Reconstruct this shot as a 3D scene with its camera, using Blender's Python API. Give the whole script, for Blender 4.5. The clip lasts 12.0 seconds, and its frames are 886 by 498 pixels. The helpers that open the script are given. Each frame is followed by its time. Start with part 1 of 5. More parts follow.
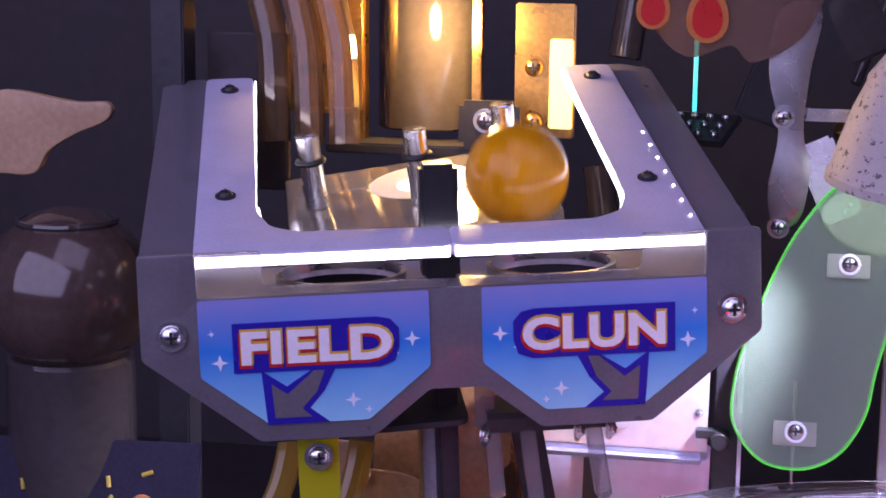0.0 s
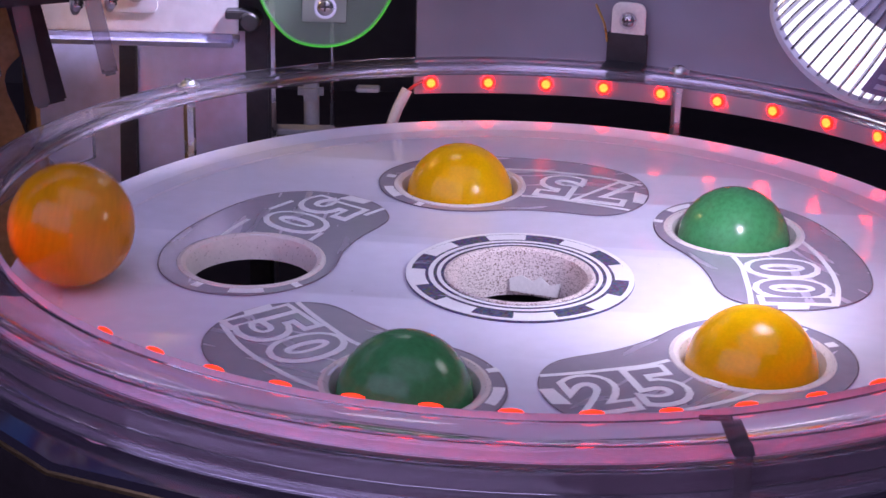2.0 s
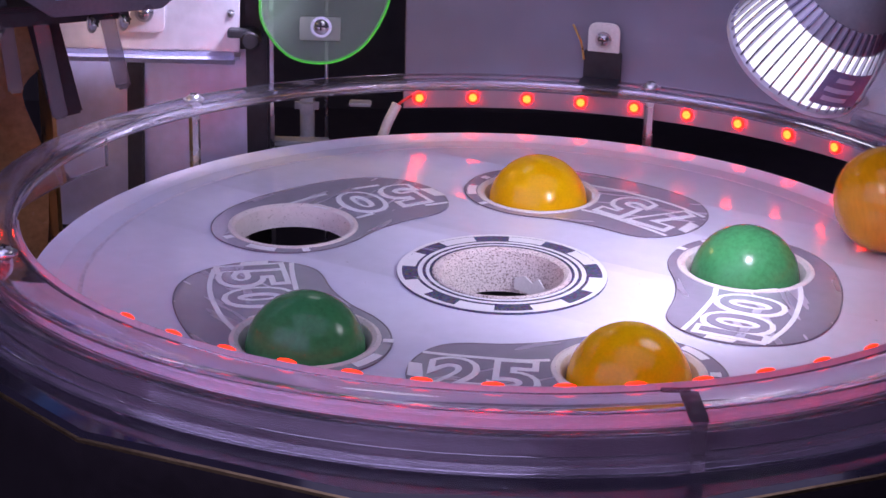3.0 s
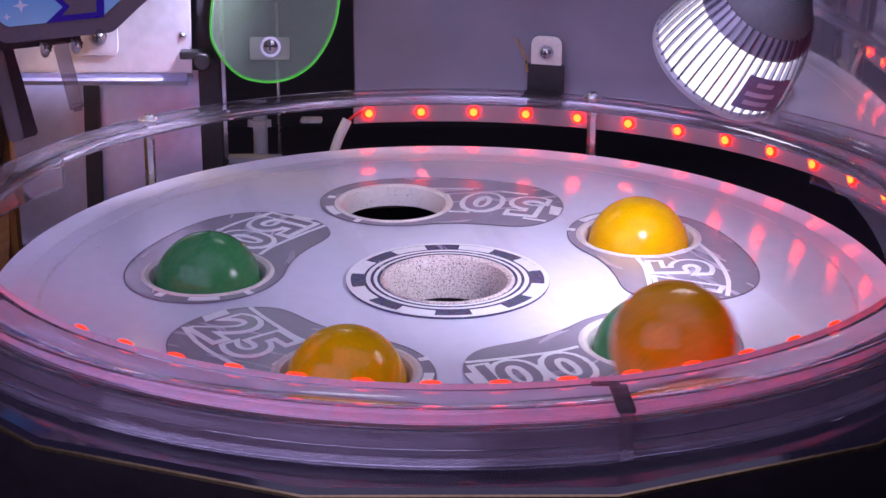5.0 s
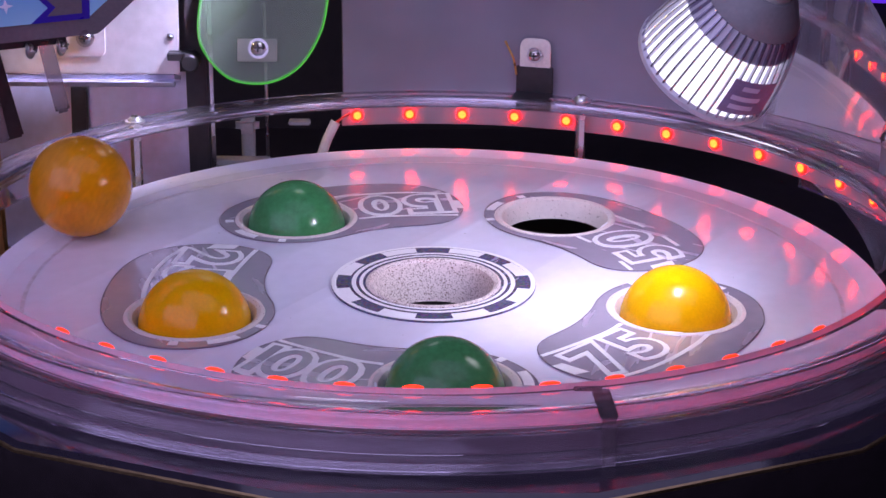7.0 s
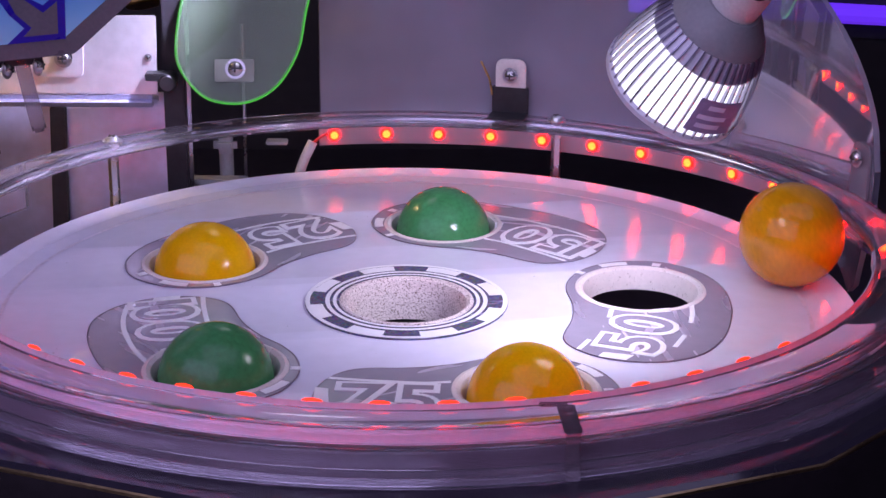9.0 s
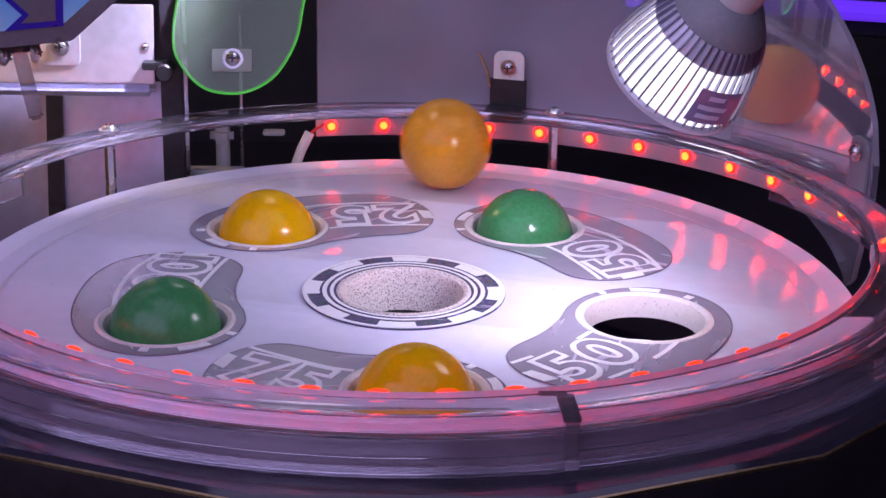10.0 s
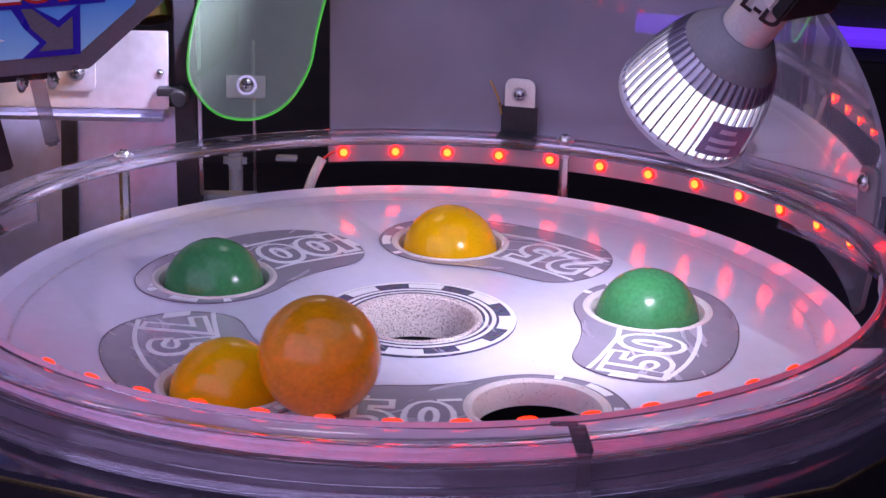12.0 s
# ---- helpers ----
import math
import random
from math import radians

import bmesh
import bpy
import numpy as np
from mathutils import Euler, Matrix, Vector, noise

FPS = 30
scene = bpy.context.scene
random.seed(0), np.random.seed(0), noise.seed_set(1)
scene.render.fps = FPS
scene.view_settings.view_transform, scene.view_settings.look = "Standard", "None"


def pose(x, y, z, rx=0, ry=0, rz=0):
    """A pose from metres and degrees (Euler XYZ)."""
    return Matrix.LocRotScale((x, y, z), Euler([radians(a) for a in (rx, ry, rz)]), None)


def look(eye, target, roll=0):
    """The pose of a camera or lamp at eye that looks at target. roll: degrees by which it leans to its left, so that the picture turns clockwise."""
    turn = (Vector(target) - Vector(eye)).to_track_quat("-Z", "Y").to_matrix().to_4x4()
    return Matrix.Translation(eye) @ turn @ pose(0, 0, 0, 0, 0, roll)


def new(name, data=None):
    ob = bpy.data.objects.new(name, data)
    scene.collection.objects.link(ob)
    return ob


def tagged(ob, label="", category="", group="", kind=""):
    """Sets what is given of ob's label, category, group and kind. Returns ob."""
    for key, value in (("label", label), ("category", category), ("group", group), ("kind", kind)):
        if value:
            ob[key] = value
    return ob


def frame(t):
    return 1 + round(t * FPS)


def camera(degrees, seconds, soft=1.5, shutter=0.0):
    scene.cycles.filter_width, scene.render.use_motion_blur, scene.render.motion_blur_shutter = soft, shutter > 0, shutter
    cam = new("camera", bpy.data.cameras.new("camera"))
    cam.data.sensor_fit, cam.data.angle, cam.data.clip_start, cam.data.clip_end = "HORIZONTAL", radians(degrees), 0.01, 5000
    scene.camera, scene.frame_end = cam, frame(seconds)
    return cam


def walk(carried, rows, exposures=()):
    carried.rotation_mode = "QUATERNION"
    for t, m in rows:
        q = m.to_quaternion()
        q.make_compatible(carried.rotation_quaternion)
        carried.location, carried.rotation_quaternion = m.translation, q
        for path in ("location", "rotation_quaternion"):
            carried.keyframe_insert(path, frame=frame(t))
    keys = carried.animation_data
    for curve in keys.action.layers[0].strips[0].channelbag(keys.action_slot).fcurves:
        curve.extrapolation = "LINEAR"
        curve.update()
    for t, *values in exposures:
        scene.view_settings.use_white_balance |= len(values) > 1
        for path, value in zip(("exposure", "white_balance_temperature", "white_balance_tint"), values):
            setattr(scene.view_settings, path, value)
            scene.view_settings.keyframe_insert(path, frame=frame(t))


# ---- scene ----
cam = camera(28.5, 12.0, soft=1.5, shutter=0.25)
PATH = [
    (0.0, pose(-0.0959, -0.6661, 0.3090, 79.23, -0.61, 11.67)),
    (0.2, pose(-0.0948, -0.6598, 0.3073, 78.58, -0.73, 11.03)),
    (0.3, pose(-0.0931, -0.6502, 0.3049, 78.09, -0.53, 10.62)),
    (0.5, pose(-0.0931, -0.6502, 0.3049, 76.50, -0.93, 8.94)),
    (0.7, pose(-0.0802, -0.6286, 0.3083, 73.42, -1.49, 7.27)),
    (0.9, pose(-0.0677, -0.6259, 0.2741, 72.65, -1.45, 5.23)),
    (1.0, pose(-0.0569, -0.6235, 0.2634, 72.11, -0.88, 4.91)),
    (1.2, pose(-0.0466, -0.6206, 0.2612, 70.50, -1.18, 4.32)),
    (1.5, pose(-0.0253, -0.6288, 0.2632, 69.16, -1.06, 2.68)),
    (2.0, pose(-0.0252, -0.6360, 0.2652, 68.21, -1.17, 0.95)),
    (2.5, pose(-0.0190, -0.6510, 0.2697, 68.64, -1.31, 0.09)),
    (3.0, pose(-0.0259, -0.6953, 0.2780, 68.97, -1.35, 0.49)),
    (3.2, pose(-0.0259, -0.6953, 0.2780, 69.15, -1.16, 0.98)),
    (4.8, pose(-0.0132, -0.7210, 0.2834, 69.64, -0.17, -0.47)),
    (5.0, pose(-0.0132, -0.7210, 0.2834, 69.58, -0.28, -0.78)),
    (5.5, pose(-0.0114, -0.7173, 0.2832, 69.50, -0.16, -0.86)),
    (6.0, pose(-0.0090, -0.7188, 0.2836, 69.48, -0.36, -0.89)),
    (6.5, pose(-0.0091, -0.7177, 0.2818, 69.57, -0.41, -0.82)),
    (7.0, pose(-0.0085, -0.7181, 0.2834, 69.61, -0.47, -0.83)),
    (7.2, pose(-0.0085, -0.7181, 0.2834, 69.69, -0.48, -0.87)),
    (8.8, pose(-0.0004, -0.7245, 0.2842, 70.30, -0.50, -1.04)),
    (9.0, pose(-0.0004, -0.7245, 0.2842, 70.32, -0.53, -1.11)),
    (9.5, pose(0.0000, -0.7259, 0.2862, 70.14, -0.62, -1.27)),
    (10.0, pose(-0.0030, -0.7235, 0.2801, 70.27, -1.00, -1.23)),
    (10.5, pose(-0.0025, -0.7258, 0.2841, 70.17, -0.99, -1.26)),
    (11.0, pose(0.0018, -0.7267, 0.2827, 70.63, -1.13, -0.89)),
    (11.5, pose(-0.0034, -0.7283, 0.2874, 70.68, -1.11, -0.91)),
    (12.0, pose(-0.0061, -0.7287, 0.2872, 70.81, -1.24, -0.95)),
]
walk(cam, PATH, exposures=[(0.0, 1.20), (0.5, 1.22), (0.9, 1.15), (1.2, 0.95), (1.6, 0.66), (2.2, 0.54), (12.0, 0.60)])

# ---- world and lights ----
world = bpy.data.worlds.new("hall")
scene.world = world
world.use_nodes = True
world.node_tree.nodes["Background"].inputs[0].default_value = (0.50, 0.41, 0.84, 1)
world.node_tree.nodes["Background"].inputs[1].default_value = 0.05


def spot(name, eye, target, watts, degrees, colour, size=0.01, blend=0.6):
    data = bpy.data.lights.new(name, "SPOT")
    data.energy, data.spot_size, data.spot_blend = watts, radians(degrees), blend
    data.color, data.shadow_soft_size = colour, size
    ob = new(name, data)
    ob.matrix_world = look(eye, target)
    return ob


def area(name, eye, target, watts, w, h, colour):
    data = bpy.data.lights.new(name, "AREA")
    data.shape, data.size, data.size_y, data.energy, data.color = "RECTANGLE", w, h, watts, colour
    ob = new(name, data)
    ob.matrix_world = look(eye, target)
    return ob


LAMP_FACE = Vector((0.1036, -0.0620, 0.1148))
LAMP_AXIS = Vector((-0.345, 0.424, -0.712)).normalized()
spot("spot_light", LAMP_FACE + LAMP_AXIS * 0.004, LAMP_FACE + LAMP_AXIS, 0.80, 105, (0.74, 0.69, 1.0), 0.012, 1.0)
spot("upper_spot_light", (-0.058, 0.150, 0.182), (-0.215, 0.190, 0.055), 6.5, 62, (0.68, 0.65, 1.0), 0.012, 0.7)
# invented fill lights, out of view, for the hall's ambient light
HALL_FILLS = (("hall_fill", (-0.75, -1.0, 0.75), (-0.2, 0.05, 0.10), 8.6, 2.0, 1.2), ("ceiling_fill", (0.25, -0.45, 1.30), (0.25, -0.40, 0.0), 3.0, 1.6, 1.0))
for lamp_name, eye, target, watts, wide, high in HALL_FILLS:
    area(lamp_name, eye, target, watts, wide, high, (0.62, 0.55, 1.0))
# unseen point light added to warm the parts at the back left
amber = bpy.data.lights.new("amber_fill", "POINT")
amber.energy, amber.color, amber.shadow_soft_size = 0.60, (1.0, 0.6, 0.2), 0.01
new("amber_fill", amber).location = (-0.285, 0.262, 0.250)


# ---- materials ----
def nodes_of(name):
    m = bpy.data.materials.new(name)
    m.use_nodes = True
    nt = m.node_tree
    return m, nt, nt.nodes["Principled BSDF"], nt.nodes["Material Output"]


def varied(nt, base, var, scale, detail=6.0, coord="Object"):
    """A colour socket: base mottled at two scales."""
    tc = nt.nodes.new("ShaderNodeTexCoord")
    n1 = nt.nodes.new("ShaderNodeTexNoise")
    n1.inputs["Scale"].default_value, n1.inputs["Detail"].default_value = scale, detail
    n2 = nt.nodes.new("ShaderNodeTexNoise")
    n2.inputs["Scale"].default_value = scale * 9
    nt.links.new(tc.outputs[coord], n1.inputs["Vector"])
    nt.links.new(tc.outputs[coord], n2.inputs["Vector"])
    mx = nt.nodes.new("ShaderNodeMath")
    mx.operation = "ADD"
    nt.links.new(n1.outputs[0], mx.inputs[0])
    nt.links.new(n2.outputs[0], mx.inputs[1])
    ramp = nt.nodes.new("ShaderNodeMapRange")
    ramp.inputs[1].default_value, ramp.inputs[2].default_value = 0.6, 1.4
    ramp.inputs[3].default_value, ramp.inputs[4].default_value = 1 - var, 1 + var
    nt.links.new(mx.outputs[0], ramp.inputs[0])
    mul = nt.nodes.new("ShaderNodeVectorMath")
    mul.operation = "SCALE"
    mul.inputs[0].default_value = base[:3]
    nt.links.new(ramp.outputs[0], mul.inputs["Scale"])
    return mul.outputs[0], n1, n2, tc


def mat(name, base, rough=0.4, metal=0.0, var=0.15, scale=60, bump=0.0, bump_scale=0, coat=0.0, trans=0.0, sub=0.0, spec=0.5, rvar=0.12):
    m, nt, p, out = nodes_of(name)
    col, n1, n2, tc = varied(nt, base, var, scale)
    nt.links.new(col, p.inputs["Base Color"])
    p.inputs["Metallic"].default_value = metal
    p.inputs["Coat Weight"].default_value = coat
    p.inputs["Coat Roughness"].default_value = 0.06
    p.inputs["Transmission Weight"].default_value = trans
    p.inputs["Specular IOR Level"].default_value = spec
    if sub:
        p.inputs["Subsurface Weight"].default_value = sub
        p.inputs["Subsurface Radius"].default_value = (0.004, 0.003, 0.002)
        p.inputs["Subsurface Scale"].default_value = 1.0
    rr = nt.nodes.new("ShaderNodeMapRange")
    rr.inputs[3].default_value, rr.inputs[4].default_value = max(0.02, rough - rvar), min(1, rough + rvar)
    nt.links.new(n1.outputs[0], rr.inputs[0])
    nt.links.new(rr.outputs[0], p.inputs["Roughness"])
    if bump:
        b = nt.nodes.new("ShaderNodeBump")
        b.inputs["Strength"].default_value, b.inputs["Distance"].default_value = bump, 0.0006
        nb = nt.nodes.new("ShaderNodeTexNoise")
        nb.inputs["Scale"].default_value = bump_scale or scale * 10
        nt.links.new(tc.outputs["Object"], nb.inputs["Vector"])
        nt.links.new(nb.outputs[0], b.inputs["Height"])
        nt.links.new(b.outputs[0], p.inputs["Normal"])
    return m


def clear(name, tint, milk=0.1, rough=0.05, gloss=1.0, ior=1.49, milk_colour=(0.8, 0.8, 0.85)):
    """Clear acrylic sheet: it lets light through, shines at grazing angles, and is a little milky."""
    m, nt, p, out = nodes_of(name)
    nt.nodes.remove(p)
    tr = nt.nodes.new("ShaderNodeBsdfTransparent")
    tr.inputs[0].default_value = (*tint, 1)
    df = nt.nodes.new("ShaderNodeBsdfTranslucent")
    d2 = nt.nodes.new("ShaderNodeBsdfDiffuse")
    df.inputs[0].default_value = d2.inputs[0].default_value = (*milk_colour, 1)
    md = nt.nodes.new("ShaderNodeMixShader")
    nt.links.new(df.outputs[0], md.inputs[1])
    nt.links.new(d2.outputs[0], md.inputs[2])
    tc = nt.nodes.new("ShaderNodeTexCoord")
    nz = nt.nodes.new("ShaderNodeTexNoise")
    nz.inputs["Scale"].default_value, nz.inputs["Detail"].default_value = 14, 3
    nt.links.new(tc.outputs["Object"], nz.inputs["Vector"])
    mr = nt.nodes.new("ShaderNodeMapRange")
    mr.inputs[1].default_value, mr.inputs[2].default_value = 0.3, 0.7
    mr.inputs[3].default_value, mr.inputs[4].default_value = milk * 0.85, milk * 1.15
    nt.links.new(nz.outputs[0], mr.inputs[0])
    m1 = nt.nodes.new("ShaderNodeMixShader")
    nt.links.new(mr.outputs[0], m1.inputs[0])
    nt.links.new(tr.outputs[0], m1.inputs[1])
    nt.links.new(md.outputs[0], m1.inputs[2])
    gl = nt.nodes.new("ShaderNodeBsdfGlossy")
    gl.inputs["Roughness"].default_value = rough
    fr = nt.nodes.new("ShaderNodeFresnel")
    fr.inputs["IOR"].default_value = ior
    fm = nt.nodes.new("ShaderNodeMath")
    fm.operation, fm.inputs[1].default_value, fm.use_clamp = "MULTIPLY", gloss, True
    nt.links.new(fr.outputs[0], fm.inputs[0])
    m2 = nt.nodes.new("ShaderNodeMixShader")
    nt.links.new(fm.outputs[0], m2.inputs[0])
    nt.links.new(m1.outputs[0], m2.inputs[1])
    nt.links.new(gl.outputs[0], m2.inputs[2])
    nt.links.new(m2.outputs[0], out.inputs["Surface"])
    return m


def glass(name, tint, milk=0.08, rough=0.02, ior=1.49, milk_colour=(0.8, 0.76, 0.84)):
    """Thick clear acrylic that bends light, with a faint milky haze and fine scratches."""
    m, nt, p, out = nodes_of(name)
    nt.nodes.remove(p)
    gl = nt.nodes.new("ShaderNodeBsdfGlass")
    gl.inputs["Color"].default_value = (*tint, 1)
    gl.inputs["IOR"].default_value = ior
    tc = nt.nodes.new("ShaderNodeTexCoord")
    nz = nt.nodes.new("ShaderNodeTexNoise")
    nz.inputs["Scale"].default_value, nz.inputs["Detail"].default_value = 70, 6
    nt.links.new(tc.outputs["Object"], nz.inputs["Vector"])
    rr = nt.nodes.new("ShaderNodeMapRange")
    rr.inputs[3].default_value, rr.inputs[4].default_value = rough * 0.4, rough * 2.2
    nt.links.new(nz.outputs[0], rr.inputs[0])
    nt.links.new(rr.outputs[0], gl.inputs["Roughness"])
    df = nt.nodes.new("ShaderNodeBsdfDiffuse")
    df.inputs[0].default_value = (*milk_colour, 1)
    mr = nt.nodes.new("ShaderNodeMapRange")
    mr.inputs[1].default_value, mr.inputs[2].default_value = 0.3, 0.7
    mr.inputs[3].default_value, mr.inputs[4].default_value = milk * 0.6, milk * 1.4
    nt.links.new(nz.outputs[0], mr.inputs[0])
    mx = nt.nodes.new("ShaderNodeMixShader")
    nt.links.new(mr.outputs[0], mx.inputs[0])
    nt.links.new(gl.outputs[0], mx.inputs[1])
    nt.links.new(df.outputs[0], mx.inputs[2])
    nt.links.new(mx.outputs[0], out.inputs["Surface"])
    return m


def glow(name, colour, strength):
    m, nt, p, out = nodes_of(name)
    p.inputs["Base Color"].default_value = (*colour, 1)
    p.inputs["Emission Color"].default_value = (*colour, 1)
    p.inputs["Emission Strength"].default_value = strength
    return m


def speckled(name, base, spots, amount, scale, rough=0.5):
    """A plain surface with small dark specks of dirt."""
    m, nt, p, out = nodes_of(name)
    col, n1, n2, tc = varied(nt, base, 0.08, 60)
    nz = nt.nodes.new("ShaderNodeTexNoise")
    nz.inputs["Scale"].default_value, nz.inputs["Detail"].default_value, nz.inputs["Roughness"].default_value = scale, 3, 0.7
    nt.links.new(tc.outputs["Object"], nz.inputs["Vector"])
    mr = nt.nodes.new("ShaderNodeMapRange")
    mr.inputs[1].default_value, mr.inputs[2].default_value = amount, amount + 0.05
    nt.links.new(nz.outputs[0], mr.inputs[0])
    mx = nt.nodes.new("ShaderNodeMix")
    mx.data_type = "RGBA"
    nt.links.new(mr.outputs[0], mx.inputs[0])
    nt.links.new(col, mx.inputs[6])
    mx.inputs[7].default_value = (*spots, 1)
    nt.links.new(mx.outputs[2], p.inputs["Base Color"])
    p.inputs["Roughness"].default_value = rough
    return m


def sky_decal(name):
    """Printed sky: blue above, fading to pale below."""
    m, nt, p, out = nodes_of(name)
    tc = nt.nodes.new("ShaderNodeTexCoord")
    sp = nt.nodes.new("ShaderNodeSeparateXYZ")
    nt.links.new(tc.outputs["Object"], sp.inputs[0])
    nz = nt.nodes.new("ShaderNodeTexNoise")
    nz.inputs["Scale"].default_value = 40
    nt.links.new(tc.outputs["Object"], nz.inputs["Vector"])
    ad = nt.nodes.new("ShaderNodeMath")
    ad.operation, ad.inputs[1].default_value = "MULTIPLY_ADD", 0.012
    nt.links.new(nz.outputs[0], ad.inputs[0])
    nt.links.new(sp.outputs[1], ad.inputs[2])
    mr = nt.nodes.new("ShaderNodeMapRange")
    mr.inputs[1].default_value, mr.inputs[2].default_value = -0.030, 0.030
    nt.links.new(ad.outputs[0], mr.inputs[0])
    cr = nt.nodes.new("ShaderNodeValToRGB")
    cr.color_ramp.elements[0].color = (0.30, 0.62, 0.85, 1)
    cr.color_ramp.elements[1].color = (0.30, 0.28, 0.62, 1)
    e = cr.color_ramp.elements.new(0.55)
    e.color = (0.03, 0.22, 0.72, 1)
    nt.links.new(mr.outputs[0], cr.inputs[0])
    nt.links.new(cr.outputs[0], p.inputs["Base Color"])
    p.inputs["Roughness"].default_value = 0.3
    return m


def foil(name, base, dots=0.0):
    """Worn silver foil with fine scratches and a faint rainbow dot screen."""
    m, nt, p, out = nodes_of(name)
    col, n1, n2, tc = varied(nt, base, 0.08, 16, 3.0)
    p.inputs["Metallic"].default_value = 0.5
    mp = nt.nodes.new("ShaderNodeMapping")
    mp.inputs["Scale"].default_value = (20, 160, 20)
    mp.inputs["Rotation"].default_value = (0, 0, 0.5)
    sc = nt.nodes.new("ShaderNodeTexNoise")
    sc.inputs["Scale"].default_value = 1.0
    nt.links.new(tc.outputs["Object"], mp.inputs[0])
    nt.links.new(mp.outputs[0], sc.inputs["Vector"])
    rr = nt.nodes.new("ShaderNodeMapRange")
    rr.inputs[1].default_value, rr.inputs[2].default_value = 0.35, 0.65
    rr.inputs[3].default_value, rr.inputs[4].default_value = 0.20, 0.28
    nt.links.new(sc.outputs[0], rr.inputs[0])
    nt.links.new(rr.outputs[0], p.inputs["Roughness"])
    nt.links.new(col, p.inputs["Base Color"])
    if dots:
        vo = nt.nodes.new("ShaderNodeTexVoronoi")
        vo.inputs["Scale"].default_value = 900
        nt.links.new(tc.outputs["Object"], vo.inputs["Vector"])
        hs = nt.nodes.new("ShaderNodeMix")
        hs.data_type, hs.blend_type = "RGBA", "MULTIPLY"
        hs.inputs[0].default_value = dots
        nt.links.new(col, hs.inputs[6])
        nt.links.new(vo.outputs["Color"], hs.inputs[7])
        nt.links.new(hs.outputs[2], p.inputs["Base Color"])
    return m


M_WHITE = mat("white_plastic", (0.74, 0.73, 0.87), 0.15, 0, 0.05, 14, sub=0.12, spec=0.36, rvar=0.03)
specks = M_WHITE.node_tree.nodes.new("ShaderNodeTexNoise")
specks.inputs["Scale"].default_value, specks.inputs["Detail"].default_value = 260, 2
speck_mask = M_WHITE.node_tree.nodes.new("ShaderNodeMapRange")
speck_mask.inputs[1].default_value, speck_mask.inputs[2].default_value, speck_mask.inputs[4].default_value = 0.755, 0.785, 0.6
dirty = M_WHITE.node_tree.nodes.new("ShaderNodeMix")
dirty.data_type = "RGBA"
dirty.inputs[7].default_value = (0.10, 0.07, 0.08, 1)
paint = M_WHITE.node_tree.nodes["Principled BSDF"].inputs["Base Color"]
clean = paint.links[0].from_socket
M_WHITE.node_tree.links.new([n for n in M_WHITE.node_tree.nodes if n.type == "TEX_COORD"][0].outputs["Object"], specks.inputs["Vector"])
M_WHITE.node_tree.links.new(specks.outputs[0], speck_mask.inputs[0])
M_WHITE.node_tree.links.new(speck_mask.outputs[0], dirty.inputs[0])
M_WHITE.node_tree.links.new(clean, dirty.inputs[6])
M_WHITE.node_tree.links.new(dirty.outputs[2], paint)
M_LINER = speckled("dirty_white_plastic", (0.72, 0.66, 0.64), (0.16, 0.10, 0.08), 0.63, 900)
M_HUBLINER = speckled("soiled_hub_plastic", (0.74, 0.66, 0.64), (0.14, 0.08, 0.06), 0.54, 1500)
M_FOIL = foil("silver_foil", (0.56, 0.51, 0.62))
M_HUBFOIL = foil("rainbow_foil", (0.30, 0.28, 0.43), 0.6)
M_PRINT = mat("white_print", (0.86, 0.86, 0.9), 0.35, 0, 0.08, 120)
M_YELLOW = mat("yellow_resin", (0.78, 0.43, 0.002), 0.18, 0, 0.10, 90, 0.01, 300, spec=0.35, sub=0.3)
M_AMBER = mat("amber_resin", (0.66, 0.28, 0.004), 0.15, 0, 0.25, 60, 0.01, 300, spec=0.35, sub=0.3)
# a pale swirl in the free ball
wave = M_AMBER.node_tree.nodes.new("ShaderNodeTexWave")
wave.inputs["Scale"].default_value, wave.inputs["Distortion"].default_value, wave.inputs["Detail"].default_value = 9, 3.5, 1.5
swirl = M_AMBER.node_tree.nodes.new("ShaderNodeMapRange")
swirl.inputs[1].default_value, swirl.inputs[2].default_value, swirl.inputs[4].default_value = 0.72, 0.95, 0.25
blend = M_AMBER.node_tree.nodes.new("ShaderNodeMix")
blend.data_type = "RGBA"
blend.inputs[7].default_value = (0.72, 0.38, 0.13, 1)
resin = M_AMBER.node_tree.nodes["Principled BSDF"].inputs["Base Color"]
plain = resin.links[0].from_socket
M_AMBER.node_tree.links.new([n for n in M_AMBER.node_tree.nodes if n.type == "TEX_COORD"][0].outputs["Object"], wave.inputs["Vector"])
M_AMBER.node_tree.links.new(wave.outputs["Fac"], swirl.inputs[0])
M_AMBER.node_tree.links.new(swirl.outputs[0], blend.inputs[0])
M_AMBER.node_tree.links.new(plain, blend.inputs[6])
M_AMBER.node_tree.links.new(blend.outputs[2], resin)
M_GREEN = mat("green_resin", (0.050, 0.24, 0.085), 0.20, 0, 0.28, 420, 0.01, 300, spec=0.4, sub=0.1)
M_RING = glass("ring_acrylic", (0.95, 0.93, 0.97), 0.022, 0.03)
# the strong milk stands in for glare and reflections on the clear screen
M_DOME = clear("dome_acrylic", (0.95, 0.94, 0.97), 0.36, 0.03, 0.55, 1.49, (0.72, 0.70, 0.86))
M_DOMEEDGE = clear("acrylic_edge", (0.7, 0.7, 0.78), 0.6, 0.15, 1.2, 1.49, (0.6, 0.6, 0.68))
